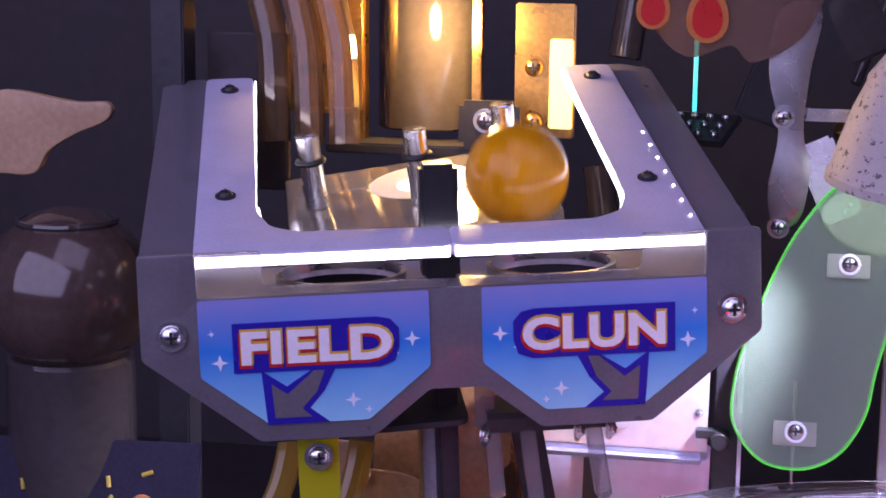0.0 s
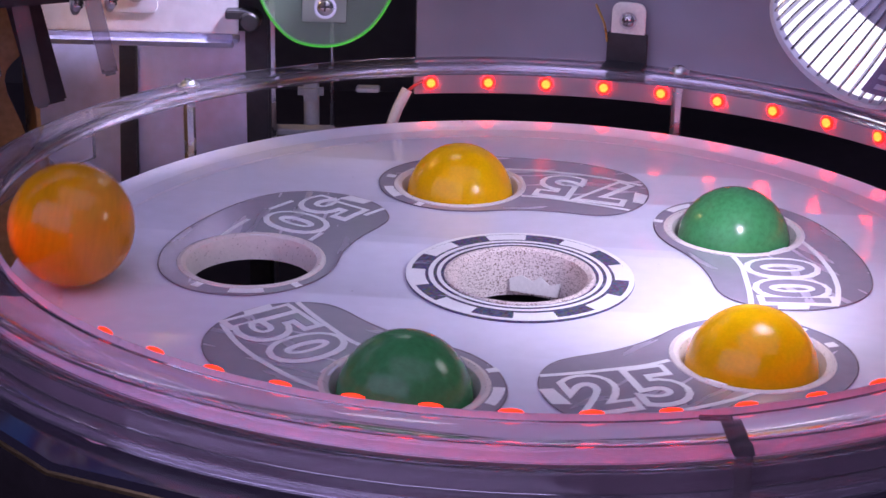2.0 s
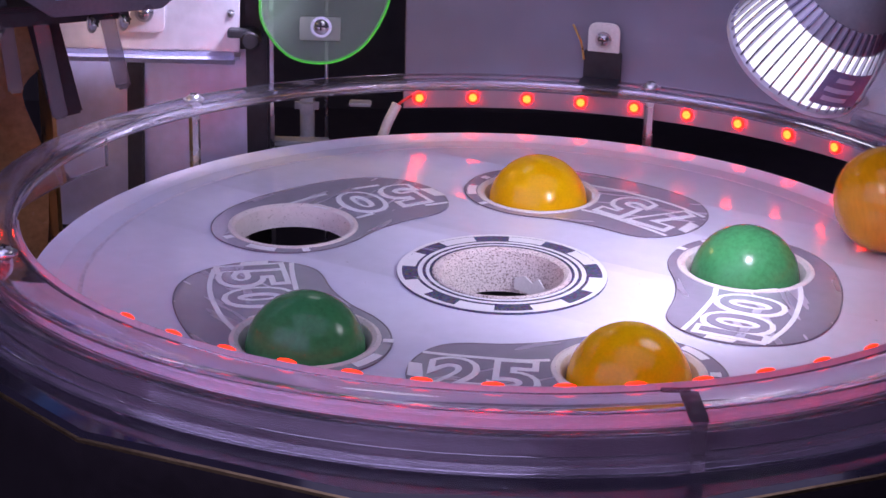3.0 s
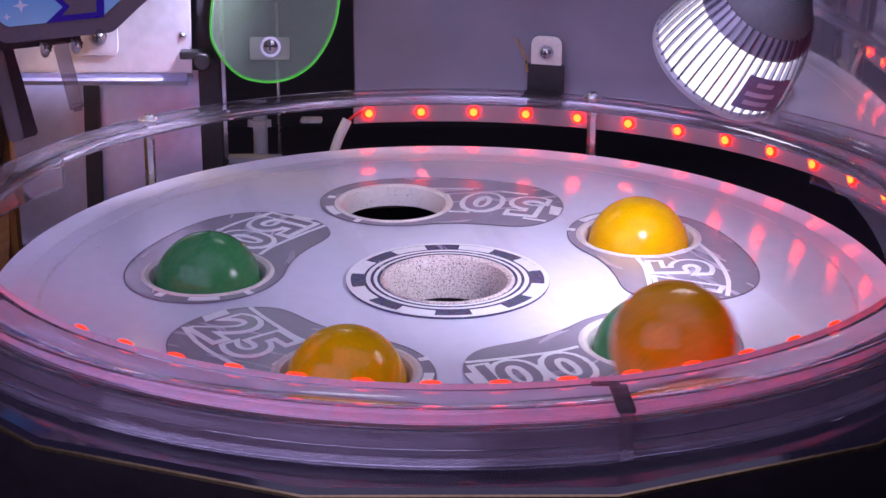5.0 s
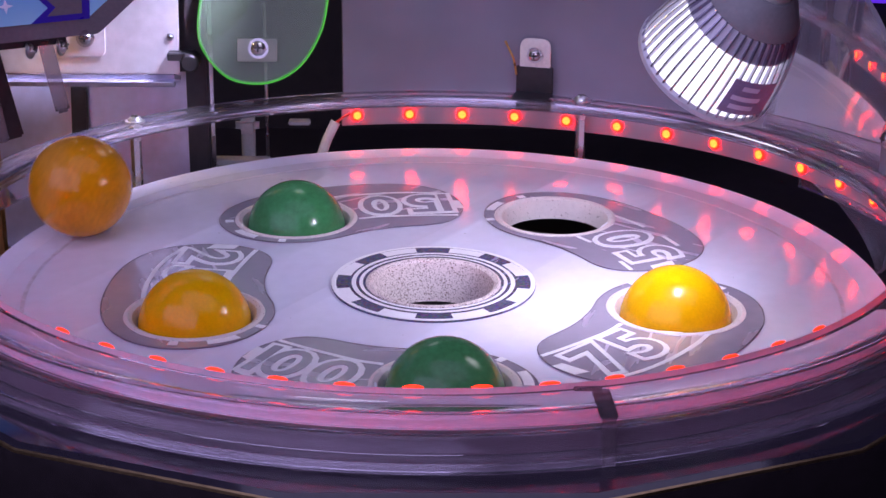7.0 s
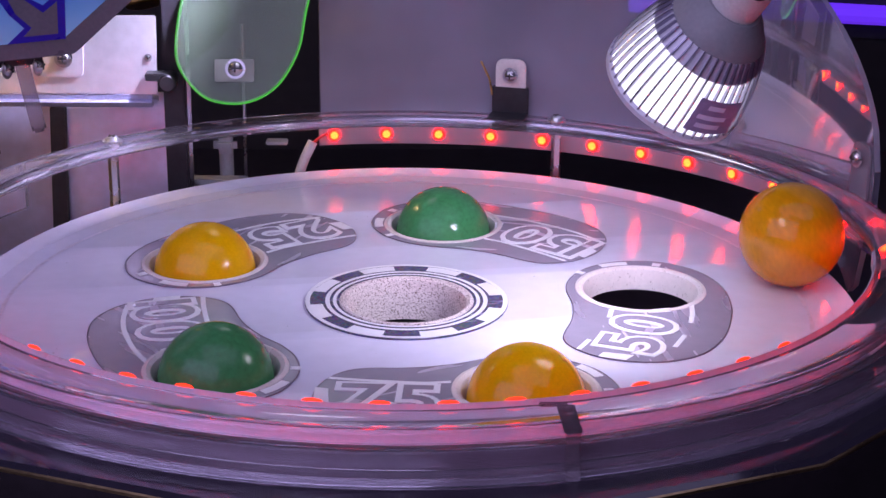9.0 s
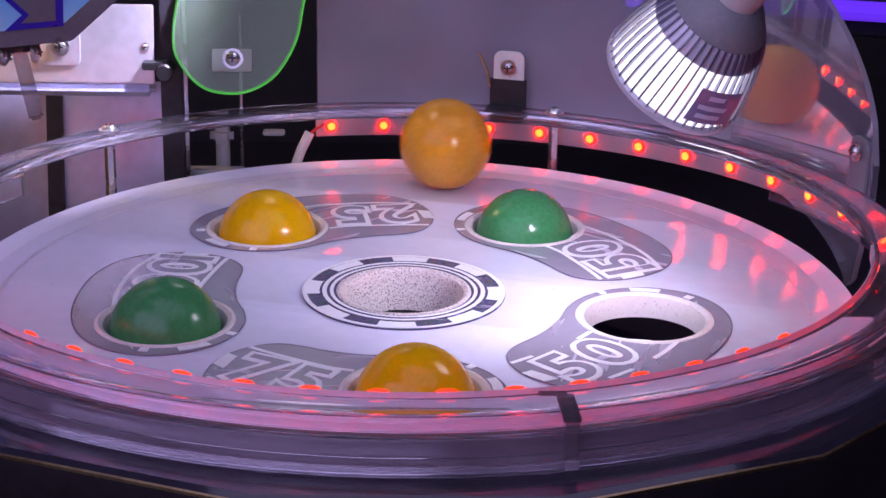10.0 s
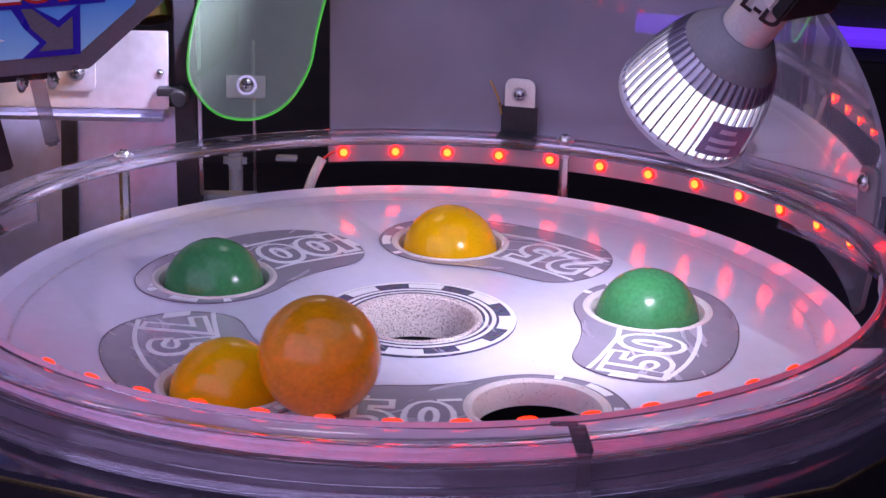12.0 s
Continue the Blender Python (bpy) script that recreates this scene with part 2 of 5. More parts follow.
M_PADDLE = clear("green_acrylic", (0.72, 0.88, 0.72), 0.27, 0.06, 1.0, 1.49, (0.42, 0.55, 0.40))
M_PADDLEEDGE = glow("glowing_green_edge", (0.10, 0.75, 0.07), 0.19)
M_STEEL = mat("brushed_steel", (0.56, 0.55, 0.58), 0.28, 1, 0.12, 30, 0.05, 400)
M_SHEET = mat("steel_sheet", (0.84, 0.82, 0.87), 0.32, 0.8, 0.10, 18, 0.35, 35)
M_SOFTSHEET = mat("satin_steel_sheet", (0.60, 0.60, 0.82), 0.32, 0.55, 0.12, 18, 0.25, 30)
M_DECK = mat("black_polished_deck", (0.03, 0.026, 0.04), 0.10, 0.2, 0.2, 25, rvar=0.05, coat=0.6)
M_BRASS = mat("brass", (0.55, 0.34, 0.12), 0.3, 1, 0.25, 40)
M_CHROME = mat("chrome", (0.80, 0.80, 0.84), 0.26, 1, 0.08, 60)
M_BLACK = mat("black_plastic", (0.018, 0.017, 0.02), 0.4, 0, 0.2, 60)
M_DARK = mat("dark_painted_metal", (0.03, 0.028, 0.035), 0.45, 0.2, 0.3, 25)
M_GREY = mat("grey_printed_acrylic", (0.13, 0.12, 0.145), 0.32, 0, 0.15, 60, coat=0.12)
M_GREYLAMP = mat("grey_ceramic", (0.30, 0.30, 0.32), 0.55, 0, 0.1, 60)
M_FINEDGE = mat("fin_metal", (0.34, 0.32, 0.42), 0.35, 1, 0.1, 60)
M_LAMPBODY = mat("translucent_reflector", (0.86, 0.85, 0.92), 0.3, 0.7, 0.05, 60)
M_LAMPBODY.node_tree.nodes["Principled BSDF"].inputs["Emission Color"].default_value = (0.88, 0.86, 1.0, 1)
M_LAMPBODY.node_tree.nodes["Principled BSDF"].inputs["Emission Strength"].default_value = 1.0
M_LAMPSPECK = speckled("speckled_lamp_body", (0.42, 0.38, 0.38), (0.1, 0.09, 0.08), 0.58, 260, 0.6)
M_SHELL = mat("satin_lamp_metal", (0.74, 0.72, 0.80), 0.40, 0.30, 0.08, 60)
M_SMOKYBOARD = clear("smoky_board", (0.70, 0.58, 0.52), 0.38, 0.08, 1.2, 1.49, (0.40, 0.28, 0.25))
M_BULBDIM = glow("dim_lamp_glass", (0.85, 0.88, 0.95), 2.2)
M_HOOK = clear("amber_hook_acrylic", (0.80, 0.64, 0.25), 0.55, 0.08, 1.4, 1.49, (0.72, 0.50, 0.10))
M_LABEL = mat("label_blue_grey", (0.30, 0.28, 0.46), 0.4, 0, 0.2, 200)
M_WHITEPL = mat("white_socket", (0.68, 0.66, 0.64), 0.45, 0, 0.12, 90)
M_LEDRED = glow("red_led", (1.0, 0.0012, 0.0005), 24)
# emission that stands in for LED reflections in the front lip
M_LIPGLINT = glow("red_lip_glint", (1.0, 0.018, 0.003), 2.6)
M_LEDCORE = glow("led_core", (1.0, 0.13, 0.015), 3.5)
M_STRIP = clear("led_strip_sleeve", (0.72, 0.6, 0.68), 0.75, 0.2, 0.8, 1.45, (0.6, 0.5, 0.56))
M_BULB = glow("lamp_glass", (0.95, 0.93, 1.0), 5)
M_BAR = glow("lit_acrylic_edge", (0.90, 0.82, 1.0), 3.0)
M_LITPLATE = mat("frosted_light_guide", (0.52, 0.49, 0.66), 0.35, 0, 0.12, 60, coat=0.4, trans=0.0)
M_SKY = sky_decal("printed_sky")
M_NAVY = mat("navy_print", (0.02, 0.012, 0.34), 0.3, 0, 0.1, 60)
M_LETTER = mat("letter_print", (0.82, 0.78, 0.86), 0.3, 0, 0.06, 60)
M_GOLDP = mat("gold_print", (0.62, 0.40, 0.06), 0.3, 0, 0.1, 60)
M_REDP = mat("red_print", (0.5, 0.02, 0.02), 0.3, 0, 0.1, 60)
M_STAR = mat("pale_star_print", (0.75, 0.78, 0.95), 0.3, 0, 0.05, 60)
M_YELSTRIP = clear("yellow_acrylic", (0.80, 0.78, 0.05), 0.80, 0.15, 1.0, 1.49, (0.82, 0.80, 0.03))
M_GLOBE = mat("smoky_brown_plastic", (0.075, 0.050, 0.045), 0.12, 0, 0.25, 20, coat=0.5)
M_TUBE = clear("amber_lit_tube", (0.62, 0.52, 0.44), 0.35, 0.06, 1.6, 1.49, (0.42, 0.28, 0.18))
M_TAN = mat("tan_plastic", (0.46, 0.30, 0.18), 0.5, 0, 0.2, 30)
M_SMOKE = mat("dark_glossy_plastic", (0.05, 0.042, 0.045), 0.12, 0, 0.2, 20, coat=0.6)
M_BROWN = mat("amber_brown_acrylic", (0.44, 0.24, 0.10), 0.25, 0, 0.3, 30, coat=0.4)
M_CANDY = mat("dark_blue_print", (0.022, 0.019, 0.040), 0.6, 0, 0.3, 40, spec=0.15)
M_PINK = mat("pink_print", (0.45, 0.10, 0.14), 0.35, 0, 0.2, 90)
M_CANDYYEL = mat("yellow_print", (0.5, 0.38, 0.04), 0.35, 0, 0.2, 90)
M_CANDYOR = mat("orange_print", (0.5, 0.16, 0.04), 0.35, 0, 0.2, 90)
M_PANELLIT = glow("amber_lamp_panel", (1.0, 0.62, 0.16), 1.6)
M_DARKVOID = mat("cabinet_black", (0.026, 0.020, 0.024), 0.6, 0, 0.3, 8)
M_TRACK = mat("worn_plastic", (0.62, 0.58, 0.68), 0.4, 0, 0.25, 30)
M_LIP = mat("lavender_strip_plastic", (0.50, 0.44, 0.54), 0.3, 0, 0.1, 60)
M_STRIPBACK = mat("strip_backing", (0.10, 0.06, 0.08), 0.35, 0, 0.3, 25)
M_SKIRT = mat("dark_polished_skirt", (0.07, 0.055, 0.065), 0.16, 0.7, 0.3, 25)
M_PAD = clear("milky_pad_acrylic", (0.8, 0.85, 0.78), 0.62, 0.2, 1.0, 1.49, (0.74, 0.80, 0.70))
M_BORDER = mat("grey_edge_line", (0.20, 0.17, 0.21), 0.5, 0, 0.2, 90)
# tone chosen for the bounced light of the added hall walls
M_HALL = mat("lavender_hall_bounce", (0.14, 0.11, 0.17), 0.6, 0, 0.12, 3)
M_WIRE = mat("white_wire_sleeve", (0.6, 0.56, 0.55), 0.5, 0, 0.1, 90)
M_RUBBER = mat("black_rubber", (0.012, 0.012, 0.012), 0.5, 0, 0.1, 90)
M_CLEARLEG = clear("clear_leg_acrylic", (0.78, 0.76, 0.8), 0.28, 0.1, 1.4, 1.49, (0.6, 0.58, 0.62))
M_CLIP = clear("smoky_clip", (0.78, 0.70, 0.76), 0.25, 0.1, 1.5, 1.49, (0.50, 0.41, 0.47))
M_GREYPLATE = mat("lavender_grey_plate", (0.42, 0.38, 0.46), 0.35, 0.3, 0.2, 40)
M_FOLD = mat("dull_brass", (0.36, 0.26, 0.14), 0.34, 1, 0.3, 40)
M_CYAN = glow("cyan_indicator", (0.1, 0.8, 0.8), 0.6)
M_GREENLED = glow("green_led", (0.1, 1.0, 0.15), 6)


# ---- mesh helpers ----
def empty(name, m=None):
    ob = new(name)
    ob.empty_display_size = 0.02
    if m is not None:
        ob.matrix_world = m
    return ob


def finish(bm, smooth=True):
    bmesh.ops.recalc_face_normals(bm, faces=bm.faces)
    for f in bm.faces:
        f.smooth = smooth
    if smooth:
        for e in bm.edges:
            if len(e.link_faces) == 2 and e.calc_face_angle(0) > 0.6:
                e.smooth = False
    return bm


def part(name, bm, material, parent=None, label="", m=None):
    me = bpy.data.meshes.new(name)
    finish(bm)
    bm.to_mesh(me)
    bm.free()
    me.materials.append(material)
    ob = new(name, me)
    if parent is not None:
        ob.parent = parent
    if m is not None:
        ob.matrix_basis = m
    return tagged(ob, label) if label else ob


def block(sx, sy, sz, bevel=0.0005, m=Matrix()):
    bm = bmesh.new()
    bmesh.ops.create_cube(bm, size=1, matrix=m @ Matrix.Diagonal((sx, sy, sz, 1)))
    if bevel:
        bmesh.ops.bevel(bm, geom=bm.edges[:], offset=bevel, segments=2, affect="EDGES")
    return bm


def revolve(profile, n=64, a0=0.0, a1=360.0, closed=False):
    """A solid of revolution about z from (radius, height) pairs."""
    bm = bmesh.new()
    full = abs(a1 - a0) >= 360
    rings = []
    for i in range(n if full else n + 1):
        a = radians(a0 + (a1 - a0) * i / n)
        rings.append([bm.verts.new((r * math.cos(a), r * math.sin(a), z)) for r, z in profile])
    k = len(profile)
    for i in range(n):
        p, q = rings[i], rings[(i + 1) % len(rings)]
        for j in range(k if closed else k - 1):
            bm.faces.new((p[j], p[(j + 1) % k], q[(j + 1) % k], q[j]))
    if not full and closed:
        bm.faces.new(rings[0])
        bm.faces.new(rings[-1][::-1])
    bmesh.ops.remove_doubles(bm, verts=bm.verts, dist=1e-7)
    return bm


def rod(r, h, n=24, bevel=0.0, m=Matrix()):
    """A capped cylinder that stands on z = 0."""
    b = bevel
    prof = [(0, 0), (r - b, 0), (r, b), (r, h - b), (r - b, h), (0, h)] if b else [(0, 0), (r, 0), (r, h), (0, h)]
    bm = revolve(prof, n)
    bm.transform(m)
    return bm


def ball_mesh(r, seg=48):
    bm = bmesh.new()
    bmesh.ops.create_uvsphere(bm, u_segments=seg, v_segments=seg // 2, radius=r)
    return bm


def flat_shape(loops, depth=0.0, bevel=0.0):
    """A plate from closed outlines (the first is the rim, the others are holes), lying from z = -depth to 0."""
    cu = bpy.data.curves.new("shape", "CURVE")
    cu.dimensions, cu.fill_mode = "2D", "BOTH"
    cu.extrude, cu.bevel_depth, cu.bevel_resolution = max(depth / 2 - bevel, 0), bevel, 2
    for loop in loops:
        s = cu.splines.new("POLY")
        s.points.add(len(loop) - 1)
        for p, (x, y) in zip(s.points, loop):
            p.co = (x, y, 0, 1)
        s.use_cyclic_u = True
    ob = bpy.data.objects.new("shape", cu)
    scene.collection.objects.link(ob)
    bpy.context.view_layer.update()
    me = bpy.data.meshes.new_from_object(ob.evaluated_get(bpy.context.evaluated_depsgraph_get()))
    bm = bmesh.new()
    bm.from_mesh(me)
    bpy.data.objects.remove(ob)
    bpy.data.curves.remove(cu)
    bpy.data.meshes.remove(me)
    bmesh.ops.remove_doubles(bm, verts=bm.verts, dist=1e-7)
    bm.transform(Matrix.Translation((0, 0, -depth / 2)))
    return bm


def text_shape(body, size, offset=0.0, depth=0.0002, space=1.0, shear=0.0):
    cu = bpy.data.curves.new("words", "FONT")
    cu.body, cu.size, cu.offset, cu.extrude, cu.space_character, cu.shear = body, size, offset, depth, space, shear
    cu.align_x, cu.align_y, cu.resolution_u = "CENTER", "CENTER", 4
    ob = bpy.data.objects.new("words", cu)
    scene.collection.objects.link(ob)
    bpy.context.view_layer.update()
    me = bpy.data.meshes.new_from_object(ob.evaluated_get(bpy.context.evaluated_depsgraph_get()))
    bm = bmesh.new()
    bm.from_mesh(me)
    bpy.data.objects.remove(ob)
    bpy.data.curves.remove(cu)
    bpy.data.meshes.remove(me)
    return bm


def circle(cx, cy, r, n=48, a0=0.0):
    return [(cx + r * math.cos(a0 + 2 * math.pi * i / n), cy + r * math.sin(a0 + 2 * math.pi * i / n)) for i in range(n)]


def smooth_loop(pts, k=6):
    """A closed Catmull-Rom curve through a few corner points."""
    out, n = [], len(pts)
    for i in range(n):
        p0, p1, p2, p3 = (Vector(pts[(i + d) % n]) for d in (-1, 0, 1, 2))
        for j in range(k):
            t = j / k
            out.append(tuple(0.5 * (2 * p1 + (p2 - p0) * t + (2 * p0 - 5 * p1 + 4 * p2 - p3) * t * t + (3 * p1 - p0 - 3 * p2 + p3) * t ** 3)))
    return out


def rounded(pts, r, n=5):
    """A polygon with its corners rounded by r."""
    out, k = [], len(pts)
    for i in range(k):
        a, b, c = (Vector(pts[(i + d) % k]) for d in (-1, 0, 1))
        u, v = (a - b), (c - b)
        rr = min(r, u.length * 0.45, v.length * 0.45)
        p, q = b + u.normalized() * rr, b + v.normalized() * rr
        for j in range(n + 1):
            t = j / n
            out.append(tuple((1 - t) ** 2 * p + 2 * t * (1 - t) * b + t * t * q))
    return out


def tube(points, r, n=10):
    """A round tube along a line of points."""
    cu = bpy.data.curves.new("tube", "CURVE")
    cu.dimensions, cu.bevel_depth, cu.bevel_resolution, cu.use_fill_caps = "3D", r, 3, True
    s = cu.splines.new("NURBS")
    s.points.add(len(points) - 1)
    for p, co in zip(s.points, points):
        p.co = (*co, 1)
    s.use_endpoint_u, s.order_u, s.resolution_u = True, 3, 6
    ob = bpy.data.objects.new("tube", cu)
    scene.collection.objects.link(ob)
    bpy.context.view_layer.update()
    me = bpy.data.meshes.new_from_object(ob.evaluated_get(bpy.context.evaluated_depsgraph_get()))
    bm = bmesh.new()
    bm.from_mesh(me)
    bpy.data.objects.remove(ob)
    bpy.data.curves.remove(cu)
    bpy.data.meshes.remove(me)
    return bm


def joined(*bms):
    out = bmesh.new()
    for b in bms:
        me = bpy.data.meshes.new("tmp")
        b.to_mesh(me)
        b.free()
        out.from_mesh(me)
        bpy.data.meshes.remove(me)
    return out


def screw(r, m):
    """A pan-head cross screw, its head upwards along z, with a washer under it."""
    head = revolve([(0, r * 0.62), (r * 0.35, r * 0.60), (r * 0.72, r * 0.46), (r * 0.95, r * 0.2), (r, 0), (0, 0)], 20)
    washer = revolve([(0, 0), (r * 1.35, 0), (r * 1.35, -r * 0.22), (0, -r * 0.22)], 24)
    bm = joined(head, washer)
    bm.transform(m)
    return bm


def cross(r, m):
    a, b = block(r * 1.1, r * 0.24, r * 0.1, 0, Matrix.Translation((0, 0, r * 0.62))), block(r * 0.24, r * 1.1, r * 0.1, 0, Matrix.Translation((0, 0, r * 0.621)))
    bm = joined(a, b)
    bm.transform(m)
    return bm


def add_screw(parent, r, m, material=None, name="screw"):
    s = part(name, screw(r, Matrix()), material or M_CHROME, parent, m=m)
    part("cross_slot", cross(r, Matrix()), M_BLACK, s)
    return s

# ---- the cabinet ----
def boundary(name, size, place, material, label, category):
    tagged(part(name, block(*size, 0, Matrix.Translation(place)), material), label, category, kind="structure")


boundary("floor", (3.8, 2.9, 0.02), (-0.2, -0.60, -0.16), M_DARKVOID, "black floor of the machine cabinet", "floor")
boundary("wall_north", (3.8, 0.02, 1.56), (-0.2, 0.76, 0.63), M_DARKVOID, "black back wall of the machine cabinet", "wall")
# unseen walls and ceiling, added to close the hall and bounce its light
boundary("wall_west", (0.02, 2.66, 1.56), (-2.0, -0.58, 0.63), M_HALL, "unseen dusky violet side wall added to close the hall", "wall")
boundary("wall_east", (0.02, 2.66, 1.56), (1.6, -0.58, 0.63), M_HALL, "unseen dusky violet side wall added to close the hall", "wall")
boundary("wall_south", (3.8, 0.02, 1.56), (-0.2, -1.92, 0.63), M_HALL, "unseen dusky violet far wall added to close the hall", "wall")
boundary("ceiling", (3.8, 2.9, 0.02), (-0.2, -0.60, 1.42), M_HALL, "unseen dusky violet ceiling added to close the hall", "ceiling")


def fill_housing(eye, target, wide, high):
    """An invented housing behind one of the unseen fill lights."""
    p = tagged(empty("fill_panel", look(eye, target)), "invented flat white panel in a grey frame behind an unseen fill light", "lamp", "hall lamps")
    part("diffuser", block(wide, high, 0.004, 0.001, Matrix.Translation((0, 0, 0.012))), M_WHITEPL, p, "white diffuser")
    for sx, sy, w, h in ((0, 1, wide + 0.06, 0.03), (0, -1, wide + 0.06, 0.03), (1, 0, 0.03, high), (-1, 0, 0.03, high)):
        part("frame_bar", block(w, h, 0.03, 0.002, Matrix.Translation((sx * (wide + 0.03) / 2, sy * (high + 0.03) / 2, 0.016))), M_STEEL, p)
    for sx in (-0.4, 0.4):
        at = look(eye, target) @ Vector((sx * wide, 0, 0.03))
        part("hanger", rod(0.008, 1.41 - at.z, 12), M_STEEL, p, "steel hanging rod", look(eye, target).inverted() @ Matrix.Translation(at))


for _, eye, target, _, wide, high in HALL_FILLS:
    fill_housing(eye, target, wide, high)

TILT = 0.028          # the guard ring leans back against the disc
RING = pose(0, 0, 0, -math.degrees(math.atan(TILT)), 0, 0)
BALL = 0.0239
POCKET = 0.1075
TURN0, SPIN = 222.8, -23.85


# ---- the turning disc ----
def roulette_disc():
    """Built with the empty pocket at angle 0; the others follow clockwise."""
    disc = tagged(empty("roulette_disc"), "white plastic turning disc with five numbered ball pockets", "roulette disc")
    holes = [circle(POCKET * math.cos(radians(-72 * k)), POCKET * math.sin(radians(-72 * k)), 0.0262, 48) for k in range(5)]
    part("disc_body", flat_shape([circle(0, 0, 0.1884, 160)] + holes + [circle(0, 0, 0.0275, 48)], 0.008, 0.0002), M_WHITE, disc)
    lip = [(0.1885 + 0.011 * i / 8, 0.0013 * (i / 8) ** 2) for i in range(9)] + [(0.1999, 0.0010), (0.2000, -0.0060), (0.1885, -0.0070)]
    part("rim_lip", revolve(lip, 160, closed=True), M_WHITE, disc, "upturned white rim")
    part("rolling_track", revolve([(0.1768, 0.00012), (0.1786, 0.00012)], 160), M_TRACK, disc, "faint worn line left by the ball")
    liner = [(0.0300, 0.0001), (0.0296, 0.0010), (0.0280, 0.0014), (0.0262, 0.0004), (0.0250, -0.0030), (0.0246, -0.0092), (0.0262, -0.0092), (0.0262, -0.0030), (0.0300, 0.0001)]
    # outline of a number plate, its pocket straight ahead at y = POCKET
    band = ((-1, 73.5), (-14, 77), (-26, 85.5), (-33.5, 97), (-36, 109), (-32.5, 126), (-19, 139.5), (0, 145), (20, 143.5), (40, 137.5), (61, 127.5), (76.5, 114),
            (82.5, 98), (80.5, 82), (74, 70), (64, 62), (54, 59.5), (45, 62), (36, 66.5), (25, 70.5), (12, 73))
    bean = smooth_loop([(x / 1000, y / 1000) for x, y in band], 5)
    for k, word in enumerate(("50", "75", "100", "25", "150")):
        turn = pose(0, 0, 0, 0, 0, -90 - 72 * k)
        plate = part("number_plate", flat_shape([bean, circle(0, POCKET, 0.0298, 48)], 0.0005), M_FOIL, disc, "worn silver foil plate", turn @ Matrix.Translation((0, 0, 0.0007)))
        part("pocket_liner", revolve(liner, 48), M_LINER, disc, "white liner of a pocket, dirty inside", turn @ Matrix.Translation((0, POCKET, 0)))
        part("plate_border", tube([(x, y, 0) for x, y in bean[::2] + bean[:1]], 0.00035), M_BORDER, plate, "thin grey border", Matrix.Translation((0, 0, -0.0001)))
        size = 0.0365
        for i, digit in enumerate(word):
            left = len(word) - 1 - i
            run = (0, 0.0225 if len(word) == 2 else 0.0210, 0.0325)[left]
            at = pose(0.0440 + 0.866 * run, 0.0985 - 0.5 * run, 0.0003 + 0.00002 * i, 0, 0, 150) @ Matrix.Diagonal((1.04, 1, 1, 1))
            part("digit_outline", text_shape(digit, size, 0.0027, 0.00012), M_PRINT, plate, m=at)
            part("digit", text_shape(digit, size, 0.0002, 0.00012), M_FOIL, plate, "silver digit %s outlined in white" % digit, at @ Matrix.Translation((0, 0, 0.00035)))
        # print round the pocket: short dashes on the rim, and lines and blocks that frame the number
        for a, w in ((148, 7), (176, 24), (221, 6)):
            part("rim_dash", revolve([(0.0303, 0), (0.0345, 0)], 6, a, a + w), M_PRINT, plate, m=Matrix.Translation((0, POCKET, 0.0003)))
        inner = [(0.0235, 0.0880), (0.0330, 0.0845), (0.0430, 0.0785), (0.0560, 0.0700), (0.0655, 0.0630)]
        outer = [(0.0215, 0.1250), (0.0330, 0.1220), (0.0440, 0.1178), (0.0570, 0.1115), (0.0690, 0.1035), (0.0810, 0.0925)]
        # on some plates the number breaks the framing lines
        for line in ((inner[:2], inner[3:], outer[:3], outer[3:5]) if word == "50" else (inner, outer)):
            part("frame_line", tube_flat(line, 0.0011), M_PRINT, plate, m=Matrix.Translation((0, 0, 0.00025)))
        for quad in ([(0.0740, 0.0690), (0.0700, 0.0725), (0.0750, 0.0845), (0.0795, 0.0795)], [(0.0265, 0.1050), (0.0255, 0.1140), (0.0300, 0.1130), (0.0295, 0.1050)]):
            part("frame_block", flat_shape([quad], 0), M_PRINT, plate, m=Matrix.Translation((0, 0, 0.00025)))
    hub = part("hub_plate", flat_shape([circle(0, 0, 0.0452, 72), circle(0, 0, 0.0300, 60)], 0.0005), M_HUBFOIL, disc, "dark rainbow foil hub plate with white print", Matrix.Translation((0, 0, 0.0007)))
    for i in range(8):
        part("hub_tooth", revolve([(0.0374, 0), (0.0431, 0)], 8, i * 45, i * 45 + 23), M_PRINT, hub, m=Matrix.Translation((0, 0, 0.0003)))
    for r0, r1 in ((0.0430, 0.0451), (0.0342, 0.0362), (0.0312, 0.0328)):
        part("hub_line", revolve([(r0, 0), (r1, 0)], 72), M_PRINT, hub, m=Matrix.Translation((0, 0, 0.00045)))
    part("hub_liner", revolve([(0.0302, 0.0002), (0.0298, 0.0012), (0.0285, 0.0015), (0.0268, 0.0004), (0.0252, -0.004), (0.0240, -0.0180), (0.0268, -0.0180), (0.0275, -0.002)], 48), M_HUBLINER, disc, "hub hole lined with soiled plastic")
    part("hub_crown", flat_shape([[(-0.010, 0), (0.010, 0), (0.011, 0.006), (0.006, 0.0045), (0.002, 0.0075), (-0.001, 0.005), (-0.006, 0.007), (-0.011, 0.005)]], 0.001), M_WHITEPL, disc, "white clip inside the hub", pose(-0.0050, -0.0195, -0.0155, 75, 0, -194))
    return disc


